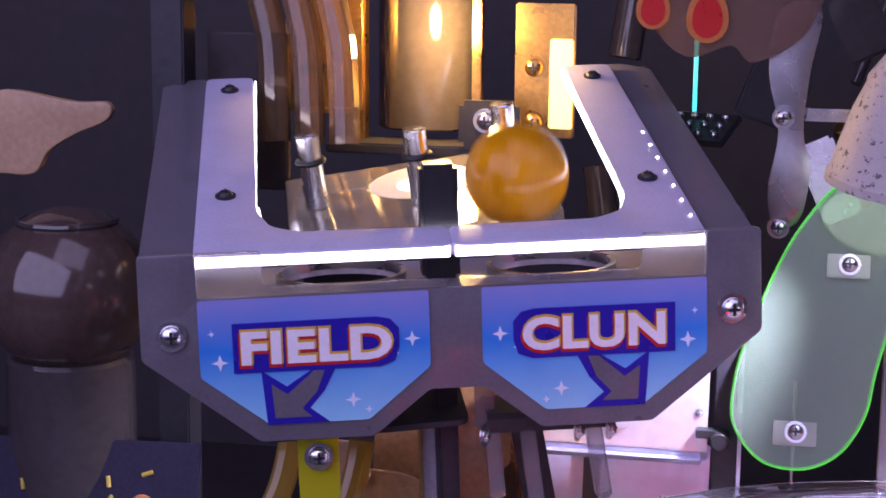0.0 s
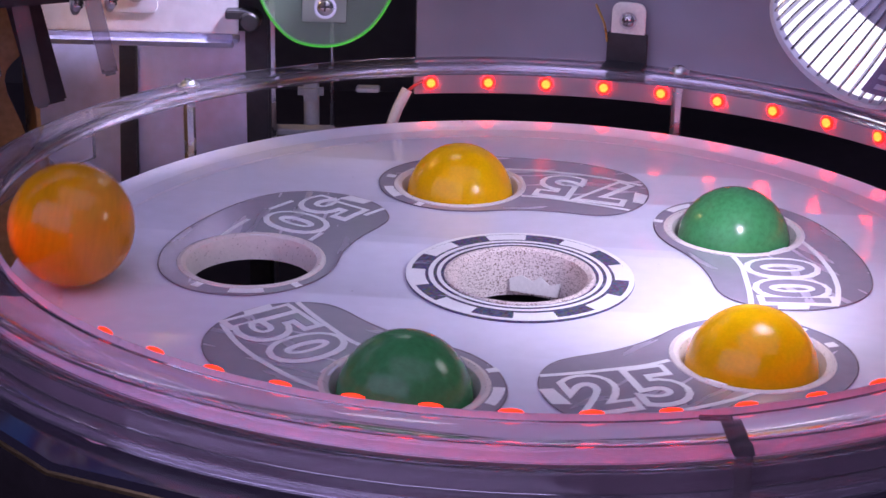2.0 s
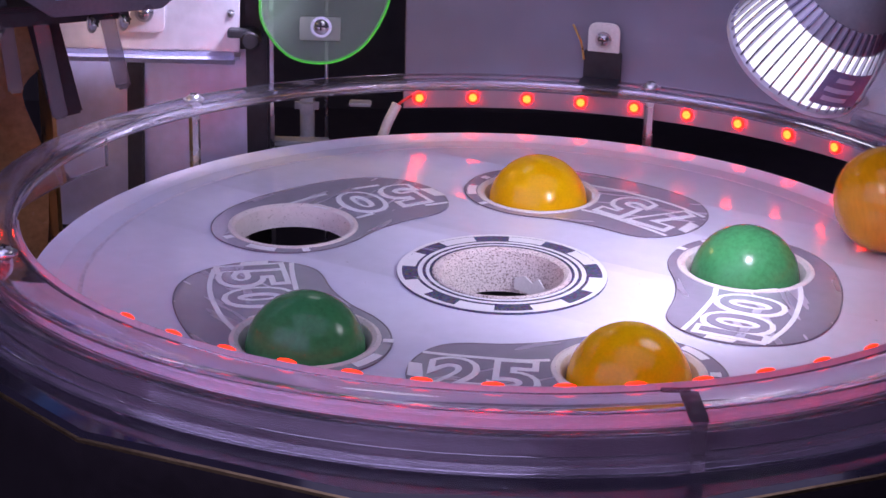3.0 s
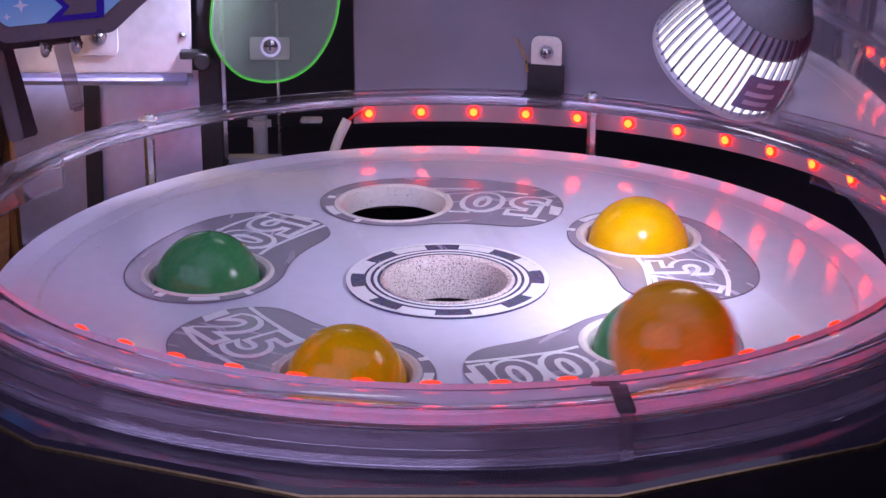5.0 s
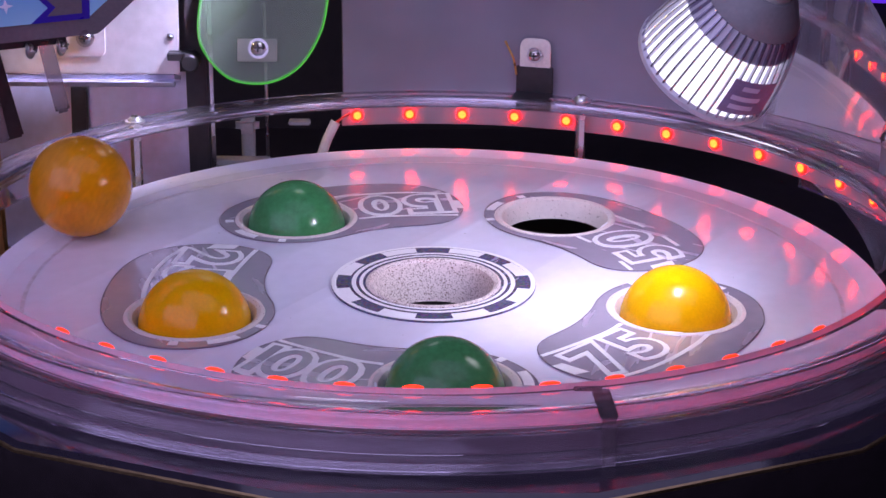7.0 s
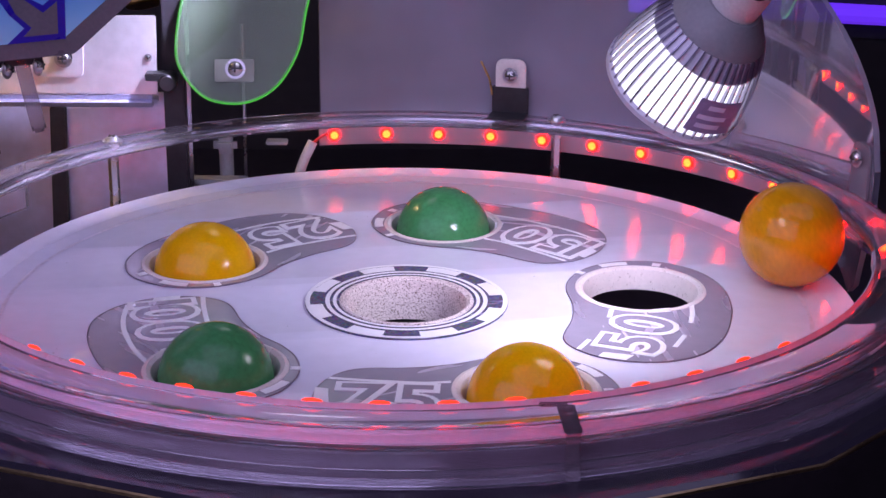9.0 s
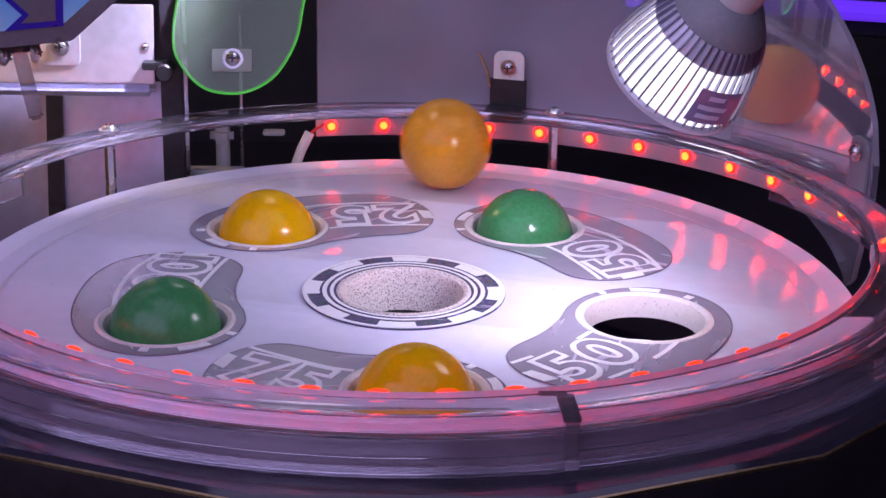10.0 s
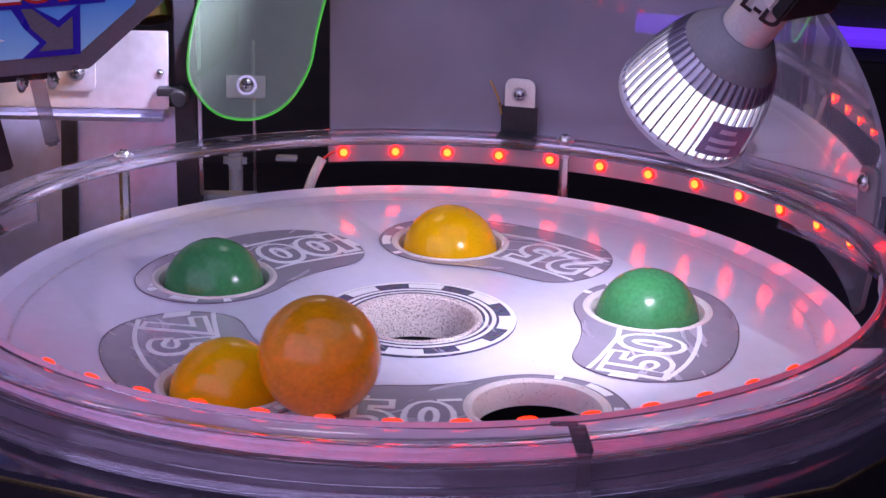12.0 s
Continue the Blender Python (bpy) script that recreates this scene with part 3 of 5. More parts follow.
def tube_flat(points, half):
    """A flat printed line of even width along a few points."""
    bm = bmesh.new()
    fine = []
    n = len(points)
    for i in range(n - 1):
        p0, p1, p2, p3 = (Vector(points[min(max(i + d, 0), n - 1)]) for d in (-1, 0, 1, 2))
        for j in range(6):
            t = j / 6
            fine.append(0.5 * (2 * p1 + (p2 - p0) * t + (2 * p0 - 5 * p1 + 4 * p2 - p3) * t * t + (3 * p1 - p0 - 3 * p2 + p3) * t ** 3))
    fine.append(Vector(points[-1]))
    last = None
    for i, p in enumerate(fine):
        d = (fine[min(i + 1, len(fine) - 1)] - fine[max(i - 1, 0)]).normalized()
        s = Vector((-d.y, d.x)) * half
        pair = (bm.verts.new((*(p + s), 0)), bm.verts.new((*(p - s), 0)))
        if last:
            bm.faces.new((last[0], last[1], pair[1], pair[0]))
        last = pair
    return bm


disc = roulette_disc()
tagged(part("disc_bearing", joined(rod(0.06, 0.10, 40, 0, Matrix.Translation((0, 0, -0.15))), rod(0.16, 0.012, 60, 0, Matrix.Translation((0, 0, -0.075)))), M_BLACK), "black bearing column under the disc", "bearing")

POCKET_BALLS = []
for k, (m, colour) in enumerate(((M_YELLOW, "yellow"), (M_GREEN, "green"), (M_YELLOW, "orange yellow"), (M_GREEN, "green")), 1):
    b = part("ball", ball_mesh(BALL), m)
    tagged(b, "glossy %s resin ball lying in a disc pocket" % colour, "ball", "balls in the pockets")
    POCKET_BALLS.append((k, b))
roller = tagged(part("ball", ball_mesh(BALL, 64), M_AMBER), "glossy amber orange resin ball rolling on the disc", "ball")


# ---- the guard ring with its lights ----
def round_section(r0, r1, z0, z1, b, n=4):
    """A rectangle in the (radius, height) plane with rounded corners."""
    out = []
    for cx, cz, a0 in ((r0 + b, z0 + b, 180), (r1 - b, z0 + b, 270), (r1 - b, z1 - b, 0), (r0 + b, z1 - b, 90)):
        for i in range(n + 1):
            a = radians(a0 + 90 * i / n)
            out.append((cx + b * math.cos(a), cz + b * math.sin(a)))
    return out


def guard_ring():
    ring = tagged(empty("guard_ring", RING), "clear acrylic guard ring on posts with an LED strip", "guard ring")
    top = 0.0352
    hoop = part("hoop", revolve(round_section(0.2010, 0.2195, top - 0.0060, top, 0.0022), 180, closed=True), M_RING, ring, "clear acrylic hoop")
    outer = part("outer_wall", revolve(round_section(0.2185, 0.2225, 0.0100, top - 0.0062, 0.0012), 110, 150, 392, closed=True), M_RING, ring, "clear acrylic outer wall")
    flange = part("lower_hoop", revolve(round_section(0.2226, 0.2320, 0.0196, 0.0235, 0.0018), 110, 150, 380, closed=True), M_RING, ring, "clear acrylic lower flange")
    hoop.visible_shadow = outer.visible_shadow = flange.visible_shadow = False
    for a in (136.5, 205.0, 67.0):
        p = pose(0, 0, 0, 0, 0, a)
        post = part("post", rod(0.0028, 0.060, 6, 0, Matrix.Translation((0.2095, 0, top - 0.0656))), M_CHROME, ring, "hexagonal steel post", p)
        s = part("bolt", screw(0.0038, Matrix.Translation((0.2095, 0, top + 0.0012))), M_CHROME, post)
        part("cross_slot", cross(0.0038, Matrix.Translation((0.2095, 0, top + 0.0012))), M_BLACK, s)
    # the strip of red lights under the hoop, with a gap at the back left
    strip = part("led_strip", revolve([(0.2160, 0.0165), (0.2160, 0.0285), (0.2182, 0.0285), (0.2182, 0.0165)], 150, -38.0, 103.0, closed=True), M_STRIP, ring, "milky sleeve of an LED strip")
    part("front_strip", revolve([(0.2160, 0.0125), (0.2160, 0.0285), (0.2182, 0.0285), (0.2182, 0.0125)], 150, -174.0, -38.5, closed=True), M_STRIPBACK, ring, "dark backing of the front LED strip")
    chip = flat_shape([circle(0, 0, 0.0030, 16)], 0.0008, 0.0002).copy()
    me = bpy.data.meshes.new("led")
    finish(chip).to_mesh(me)
    me.materials.append(M_LEDRED)
    core = bpy.data.meshes.new("led_core")
    cb = flat_shape([circle(0, 0, 0.0022, 12)], 0.0004)
    finish(cb).to_mesh(core)
    core.materials.append(M_LEDCORE)
    lens = ball_mesh(1.0, 16)
    lens.transform(Matrix.Diagonal((0.0007, 0.0036, 0.0010, 1)))
    lip = bpy.data.meshes.new("lip_glint")
    finish(lens).to_mesh(lip)
    lip.materials.append(M_LIPGLINT)
    for i in range(36):
        a = 100.81 - 7.785 * i
        turn = pose(0, 0, 0, 0, 0, a)
        place = turn @ Matrix.Translation((0.2148, 0, 0.0223)) @ pose(0, 0, 0, 0, -90, 0)
        led = new("led", me)
        led.parent, led.matrix_basis = strip, place
        c = new("led_core", core)
        c.parent, c.matrix_basis = strip, place @ Matrix.Translation((0, 0, 0.0007))
    # glowing beads added on the front lip as reflections of the LEDs
    for j in range(-7, 7):
        led = new("led", lip)
        led.parent, led.matrix_basis = ring, pose(0, 0, 0, 0, 0, -86.03 + 6.5 * j) @ Matrix.Translation((0.2000, 0, top + 0.0011))
    # opaque strip added so the hoop does not repeat the beads
    part("lip_strip", revolve([(0.2008, top - 0.0060), (0.2008, top + 0.0012), (0.2005, top + 0.0012), (0.2005, top + 0.0002), (0.1998, top + 0.0002), (0.1998, top - 0.0060)], 110, -166, -10, closed=True), M_LIP, ring, "lavender strip along the inner lip, added to shield the glints")
    wire = part("wire", tube([(-0.0520, 0.206, 0.020), (-0.054, 0.205, 0.016), (-0.058, 0.203, 0.008), (-0.064, 0.200, -0.012)], 0.0028), M_WIRE, ring, "white sleeved wire")
    part("wire_core", tube([(-0.044, 0.209, 0.024), (-0.049, 0.207, 0.022), (-0.053, 0.2055, 0.018)], 0.0008), M_REDP, wire)
    part("clip", joined(block(0.0045, 0.0045, 0.0200, 0.0008, Matrix.Translation((0, -0.0215, top - 0.0060))), block(0.0060, 0.0210, 0.0012, 0.0003, Matrix.Translation((0, -0.0115, top + 0.0008))), block(0.0095, 0.002, 0.0012, 0.0003, Matrix.Translation((-0.004, 0.0005, top + 0.0009)))), M_CLIP, ring, "smoky clear clip", pose(0.0525, -0.2003, 0, 0, 0, 2))
    part("foot_ring", revolve([(0.205, -0.040), (0.224, -0.040), (0.224, -0.030), (0.205, -0.030)], 96, closed=True), M_DARK, ring, "dark ring under the posts")
    return ring


ring = guard_ring()


def deck():
    """A sixteen-sided steel deck round the front of the ring, with a folded skirt."""
    d = tagged(empty("deck", RING), "dark polished steel deck with a folded edge", "deck")
    bm = bmesh.new()
    angles = [-191.25 + 22.5 * i for i in range(10)]
    rows = []
    for a in angles:
        c, s = math.cos(radians(a)), math.sin(radians(a))
        rows.append([bm.verts.new((r * c, r * s, z)) for r, z in ((0.2315, 0.010), (0.2315, 0.0195), (0.2470, 0.0195), (0.2490, 0.0180))])
    for p, q in zip(rows, rows[1:]):
        for j in range(3):
            bm.faces.new((p[j], p[j + 1], q[j + 1], q[j]))
    part("deck_plate", bm, M_DECK, d)
    bm = bmesh.new()
    rows = []
    for a in angles:
        c, s = math.cos(radians(a)), math.sin(radians(a))
        rows.append([bm.verts.new((r * c, r * s, z)) for r, z in ((0.2490, 0.0180), (0.2496, 0.0175), (0.2497, 0.0165))])
    for p, q in zip(rows, rows[1:]):
        for j in range(2):
            bm.faces.new((p[j], p[j + 1], q[j + 1], q[j]))
    part("folded_edge", bm, M_FOLD, d, "dull brass folded edge")
    bm = bmesh.new()
    rows = []
    for a in angles:
        c, s = math.cos(radians(a)), math.sin(radians(a))
        rows.append([bm.verts.new((r * c, r * s, z)) for r, z in ((0.2496, 0.0165), (0.2490, 0.0050), (0.2448, -0.0012), (0.2380, -0.12))])
    for p, q in zip(rows, rows[1:]):
        for j in range(3):
            bm.faces.new((p[j], p[j + 1], q[j + 1], q[j]))
    part("skirt", bm, M_SKIRT, d, "dark skirt panel")
    for a in (183, 173):
        add_screw(d, 0.0030, pose(0, 0, 0, 0, 0, a) @ Matrix.Translation((0.2400, 0, 0.0202)), M_STEEL)
    return d


deck()


# ---- the clear screen behind the disc ----
def screen_rows(R):
    """Outline of the screen as (angle, low, high)."""
    out = []
    for i in range(71):
        a = 102.4 - 89.9 * i / 70
        low = 0.0275 if a > 45 else -0.0265 + 0.054 * ((a - 15.8) / 29.2) ** 0.5 if a > 15.8 else -0.0265 + 0.0565 * (15.8 - a) / 3.3
        high = 0.128 + 0.008 * i / 70 - (0.008 * (1 - i / 3) ** 2 if i < 3 else 0)
        if a < 34:
            high = min(high, 0.046 + 0.088 * (max(a - 12.5, 0) / 21.5) ** 0.55)
        out.append((a, low, max(high, low + 0.002)))
    return out


def screen():
    s = tagged(empty("screen"), "curved clear acrylic screen standing behind the disc", "screen")
    R, t = 0.2232, 0.003
    sheet, rim = bmesh.new(), bmesh.new()
    rows = screen_rows(R)

    def at(bm, a, r, z):
        return bm.verts.new((r * math.cos(radians(a)), r * math.sin(radians(a)), z))
    for (a, l, h), (b, m, k) in zip(rows, rows[1:]):
        for r in (R, R + t):
            for j in range(6):
                z0, z1, y0, y1 = l + (h - l) * j / 6, l + (h - l) * (j + 1) / 6, m + (k - m) * j / 6, m + (k - m) * (j + 1) / 6
                sheet.faces.new((at(sheet, a, r, z0), at(sheet, a, r, z1), at(sheet, b, r, y1), at(sheet, b, r, y0)))
        for p, q in ((l, m), (h, k)):
            rim.faces.new((at(rim, a, R, p), at(rim, a, R + t, p), at(rim, b, R + t, q), at(rim, b, R, q)))
    a, l, h = rows[0]
    rim.faces.new((at(rim, a, R, l), at(rim, a, R + t, l), at(rim, a, R + t, h), at(rim, a, R, h)))
    for bm in (sheet, rim):
        bmesh.ops.remove_doubles(bm, verts=bm.verts, dist=1e-6)
    part("sheet", sheet, M_DOME, s, "clear curved sheet")
    part("edge", rim, M_DOMEEDGE, s, "frosted cut edge")
    turn = pose(0, 0, 0, 0, 0, 74.8 - 90)
    foot = part("bracket", joined(block(0.0205, 0.0015, 0.016, 0.0005, Matrix.Translation((0, 0.2185, 0.0370))), block(0.0205, 0.016, 0.0015, 0.0004, Matrix.Translation((0, 0.2115, 0.0296)))), M_DARK, s, "dark angle bracket", turn)
    ear = flat_shape([rounded([(-0.0082, 0), (0.0082, 0), (0.0082, 0.0215), (-0.0082, 0.0215)], 0.005)], 0.0015, 0.0003)
    ear.transform(pose(0, 0.2180, 0.0385, 90, 0, 0))
    # thin gold sliver left of the bracket
    part("gold_sliver", tube([(-0.0165, 0.2165, 0.0585), (-0.0140, 0.2165, 0.0535), (-0.0110, 0.2165, 0.0480), (-0.0100, 0.2165, 0.0400)], 0.0006), M_BRASS, foot, "thin gold sliver")
    part("ear", ear, M_WHITEPL, foot, "pale plate with a rivet")
    add_screw(foot, 0.0032, pose(0, 0.2162, 0.0515, 90, 0, 0), M_STEEL, "rivet")
    side = pose(0, 0, 0, 0, 0, 15.5 - 90)
    lug = flat_shape([rounded([(-0.0075, -0.016), (0.0075, -0.016), (0.0075, 0.014), (-0.0075, 0.014)], 0.006)], 0.0015, 0.0003)
    lug.transform(pose(0, 0.2215, 0.0430, 90, 0, 0))
    part("side_lug", lug, M_DOMEEDGE, s, "clear lug", side)
    add_screw(s, 0.0034, side @ pose(0, 0.2190, 0.0500, 90, 0, 0), M_STEEL)
    return s


screen()


# ---- lamps ----
def spot_lamp(name, m, body, label, fins=True, scale=1.0):
    """A reflector lamp that shines along -z from its face at z = 0, with its neck upwards."""
    lamp = tagged(empty(name, m), label, "spot lamp")
    k = scale
    q = 0.79 * k if fins else k
    if fins:
        part("rim", revolve([(0.0288 * k, 0.0), (0.0302 * k, 0.0), (0.0304 * k, 0.0022 * k), (0.0290 * k, 0.0034 * k)], 72), M_SHELL, lamp, "satin metal rim")
        part("lit_skirt", revolve([(0.0290 * k, 0.0034 * k), (0.0272 * k, 0.018 * q), (0.0238 * k, 0.0360 * q)], 72), body, lamp, "clear skirt lit from inside")
        part("shell", revolve([(0.0238 * k, 0.0360 * q), (0.0200 * k, 0.047 * q), (0.0185 * k, 0.047 * q)], 72), M_SHELL, lamp, "satin metal shell")
    else:
        part("reflector", revolve([(0.0290 * k, 0.0), (0.0303 * k, 0.0), (0.0303 * k, 0.004 * k), (0.0288 * k, 0.006 * k), (0.0272 * k, 0.018 * k), (0.0240 * k, 0.034 * k), (0.0200 * k, 0.047 * k), (0.0185 * k, 0.047 * k), (0.022 * k, 0.034 * k), (0.026 * k, 0.012 * k), (0.0290 * k, 0.0)], 72), body, lamp)
    if fins:
        verts = [(0.0283, 0.0030), (0.0301, 0.0036), (0.0294, 0.014), (0.0276, 0.026), (0.0245, 0.039), (0.0214, 0.0475), (0.0196, 0.0475), (0.0236, 0.034), (0.0268, 0.018)]
        for i in range(44):
            fin = revolve([(r * k, z * q) for r, z in verts], 1, i * 360 / 44 - 0.7, i * 360 / 44 + 0.7, closed=True)
            me = bpy.data.meshes.new("fin")
            fin.to_mesh(me)
            fin.free()
            o = new("fin", me)
            me.materials.append(M_FINEDGE)
            o.parent = lamp
    part("neck", revolve([(0.0205 * k, 0.0472 * q), (0.0203 * k, 0.049 * q), (0.0150 * k, 0.0585 * q), (0.0118 * k, 0.062 * q), (0.0, 0.062 * q)], 48), M_GREYLAMP if fins else body, lamp, "grey neck")
    part("front_glass", revolve([(0.0, -0.0004), (0.0200 * k, -0.0002), (0.0288 * k, 0.0010 * k)], 48), M_BULB if fins else M_BULBDIM, lamp, "lit lens")
    sock = part("socket", joined(rod(0.0105 * k, 0.030 * k, 32, 0.001, Matrix.Translation((0, 0, 0.0605 * q))), block(0.024 * k, 0.020 * k, 0.020 * k, 0.002, Matrix.Translation((0, 0, 0.0325 * k + 0.0595 * q)))), M_WHITEPL, lamp, "white ceramic socket")
    return lamp, sock


up = -LAMP_AXIS
turn = up.to_track_quat("Z", "Y").to_matrix().to_4x4()
lamp_pose = Matrix.Translation(LAMP_FACE) @ turn
lamp, sock = spot_lamp("spot_lamp", lamp_pose, M_LAMPBODY, "finned silver reflector lamp shining on the disc", True, 0.96)
part("clamp", joined(block(0.030, 0.006, 0.014, 0.001, Matrix.Translation((0, 0.013, 0.077))), block(0.030, 0.006, 0.014, 0.001, Matrix.Translation((0, -0.013, 0.077))), block(0.010, 0.03, 0.10, 0.002, Matrix.Translation((0.016, 0, 0.13)))), M_BLACK, lamp, "black lamp clamp")
arm_top = lamp_pose.inverted() @ Vector((0.150, -0.112, 1.41))
part("hanging_rod", tube([Vector((0.016, 0, 0.13)), Vector((0.016, 0, 0.15)), arm_top.lerp(Vector((0.016, 0, 0.15)), 0.95), arm_top], 0.005), M_BLACK, lamp, "black rod that carries the lamp")
facing = 250
label = part("label", revolve([(0.0304, 0.008), (0.0299, 0.012), (0.0290, 0.018), (0.0278, 0.023)], 12, facing - 19, facing + 19), M_LABEL, lamp, "blue-grey rating label")
for i, (z, r, w) in enumerate(((0.0105, 0.0304, 13), (0.0145, 0.0299, 15), (0.0190, 0.0291, 10))):
    part("label_bar", revolve([(r, z), (r - 0.0002, z + 0.0022)], 6, facing - w, facing + w - 6), M_STAR, label)
view = lamp_pose.inverted() @ Vector((0.0, -0.72, 0.28))
side = math.degrees(math.atan2(view.y, view.x))
letters = text_shape("L-D", 0.0105, 0.0003, 0.0001)
letters.transform(pose(0, 0, 0, 0, 0, -90))
part("letters", letters, M_BLACK, sock, "black letters L-D", pose(0, 0, 0.064, 0, 0, side) @ pose(0.0108, 0, 0, 0, 90, 0) @ pose(0, 0, 0, 0, 0, 180))
upper_pose = Matrix.Translation((-0.052, 0.170, 0.186)) @ pose(0, 0, 0, 6, 8, 0)
lamp2, sock2 = spot_lamp("spot_lamp", upper_pose, M_LAMPSPECK, "speckled grey reflector lamp above the green paddle", False, 1.05)
part("clamp", joined(block(0.010, 0.010, 0.10, 0.001, Matrix.Translation((0.016, 0, 0.12))), block(0.034, 0.010, 0.010, 0.001, Matrix.Translation((0, 0.0, 0.086)))), M_BLACK, lamp2, "black lamp clamp")

# ---- the chute box above the left of the disc ----
BOX = pose(-0.2325, 0.0313, 0.1380, 0, -2.35, 17.0)


def chute_box():
    box = tagged(empty("chute_box", BOX), "chute box with a printed front panel and lit acrylic top plates", "chute box")
    half = [(0.0118, -0.0232), (0.0358, -0.0422), (0.0830, -0.0422), (0.1303, -0.0052), (0.1298, 0.0385), (0.1072, 0.0385), (0.1070, 0.0195)]
    outline = half + [(-x, y) for x, y in half[::-1]]
    panel = flat_shape([rounded(outline, 0.0015, 2)], 0.004, 0.0005)
    panel.transform(pose(0, 0, 0, 90, 0, 0))
    front = part("front_panel", panel, M_GREY, box, "grey acrylic panel with blue printed fields")
    for side, word in ((-1, "FIELD"), (1, "CLUN")):
        def mirrored(pts):
            return [(x * side, y) for x, y in pts][::side]
        face = pose(0, -0.0003, 0, 90, 0, 0)
        sky = flat_shape([rounded(mirrored([(0.0110, 0.0192), (0.1068, 0.0192), (0.1068, -0.0136), (0.0790, -0.0350), (0.0375, -0.0350), (0.0110, -0.0132)]), 0.0012, 2)], 0)
        part("printed_field", sky, M_SKY, front, "blue sky print", face @ Matrix.Translation((0, 0, 0.0003)))
        window = flat_shape([rounded(mirrored([(0.0030, 0.0197), (0.1068, 0.0197), (0.1068, 0.0383), (0.0800, 0.0383), (0.0800, 0.0260), (0.0780, 0.0232), (0.0030, 0.0232)]), 0.0012, 2)], 0.0036, 0.0003)
        part("clear_shoulder", window, M_CLEARLEG, front, "clear upper part of the panel", pose(0, 0, 0, 90, 0, 0))
        badge = [(0.0930, 0.0090), (0.0930, -0.0122), (0.0320, -0.0122), (0.0260, -0.0100), (0.0240, -0.0040), (0.0240, 0.0040), (0.0275, 0.0080), (0.0330, 0.0092)]
        part("badge", flat_shape([mirrored(badge)], 0.0003), M_NAVY, front, "navy badge", face @ Matrix.Translation((0, 0, 0.0008)))
        wide, tall = (0.0626, 0.0142) if side < 0 else (0.0607, 0.0145)
        raw = text_shape(word, 0.02, 0.0007, 0.0001, 1.06)
        xs, ys = [v.co.x for v in raw.verts], [v.co.y for v in raw.verts]
        raw.free()
        stretch = Matrix.Diagonal((wide / (max(xs) - min(xs)), tall / (max(ys) - min(ys)), 1, 1)) @ Matrix.Translation((-(max(xs) + min(xs)) / 2, -(max(ys) + min(ys)) / 2, 0))
        at = face @ Matrix.Translation((0.0583 * side, -0.0017, 0.0009))
        part("letter_shadow", text_shape(word, 0.02, 0.0013, 0.0001, 1.06), M_REDP, front, m=at @ Matrix.Translation((-0.0003, -0.0009, 0)) @ stretch)
        part("letter_rim", text_shape(word, 0.02, 0.0012, 0.0001, 1.06), M_GOLDP, front, m=at @ Matrix.Translation((0.0002, 0.0006, 0.0002)) @ stretch)
        part("letters", text_shape(word, 0.02, 0.0007, 0.0001, 1.06), M_LETTER, front, m=at @ Matrix.Translation((0, 0, 0.0004)) @ stretch)
        arrow = [(0.0510, -0.0120), (0.0608, -0.0120), (0.0715, -0.0188), (0.0818, -0.0115), (0.0800, -0.0350), (0.0540, -0.0350), (0.0622, -0.0285), (0.0560, -0.0215)]
        inner = [(0.0555, -0.0125), (0.0600, -0.0125), (0.0712, -0.0222), (0.0778, -0.0175), (0.0768, -0.0322), (0.0615, -0.0322), (0.0655, -0.0285), (0.0590, -0.0215)]
        part("arrow_border", flat_shape([mirrored(arrow)], 0.0002), M_NAVY, front, "navy arrow border", face @ Matrix.Translation((0, 0, 0.0006)))
        part("arrow", flat_shape([mirrored(inner)], 0.0002), M_GREY, front, "grey arrow", face @ Matrix.Translation((0, 0, 0.0009)))
        for x, y, r in ((0.0985, -0.0075, 0.0036), (0.0185, -0.0010, 0.0034), (0.0260, -0.0070, 0.0022), (0.0440, -0.0260, 0.0034), (0.1015, 0.0050, 0.0016), (0.0375, -0.0305, 0.0018)):
            star = [(x * side + (r if i % 2 == 0 else r * 0.35) * math.cos(i * math.pi / 4), y + (r if i % 2 == 0 else r * 0.35) * math.sin(i * math.pi / 4)) for i in range(8)]
            part("star", flat_shape([star], 0.0001), M_STAR, front, m=face @ Matrix.Translation((0, 0, 0.00055)))
        add_screw(front, 0.0048, pose(0.1178 * side, -0.0012, 0.0049, 90, 0, 0), M_CHROME)
        # lit top plate: a bar along the front and a leg to the back
        leg = [(0.0006, 0.0), (0.107, 0.0), (0.107, 0.225), (0.0835, 0.225), (0.0820, 0.045), (0.0760, 0.0270), (0.0640, 0.0200), (0.0006, 0.0185)]
        slope = pose(0, 0.0030, 0.0375, 13.5, 0, 0)
        plate = part("top_plate", flat_shape([rounded(mirrored(leg), 0.004, 4)], 0.0062, 0.0006), M_LITPLATE, box, "frosted acrylic top plate lit from its edge", slope)
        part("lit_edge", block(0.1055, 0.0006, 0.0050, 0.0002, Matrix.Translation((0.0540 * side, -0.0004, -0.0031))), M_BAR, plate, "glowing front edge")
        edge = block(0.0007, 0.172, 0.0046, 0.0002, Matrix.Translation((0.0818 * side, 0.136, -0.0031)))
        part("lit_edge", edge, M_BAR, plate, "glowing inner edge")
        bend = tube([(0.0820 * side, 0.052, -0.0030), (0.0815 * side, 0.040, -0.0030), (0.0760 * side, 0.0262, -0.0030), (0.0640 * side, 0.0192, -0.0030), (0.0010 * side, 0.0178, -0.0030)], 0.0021)
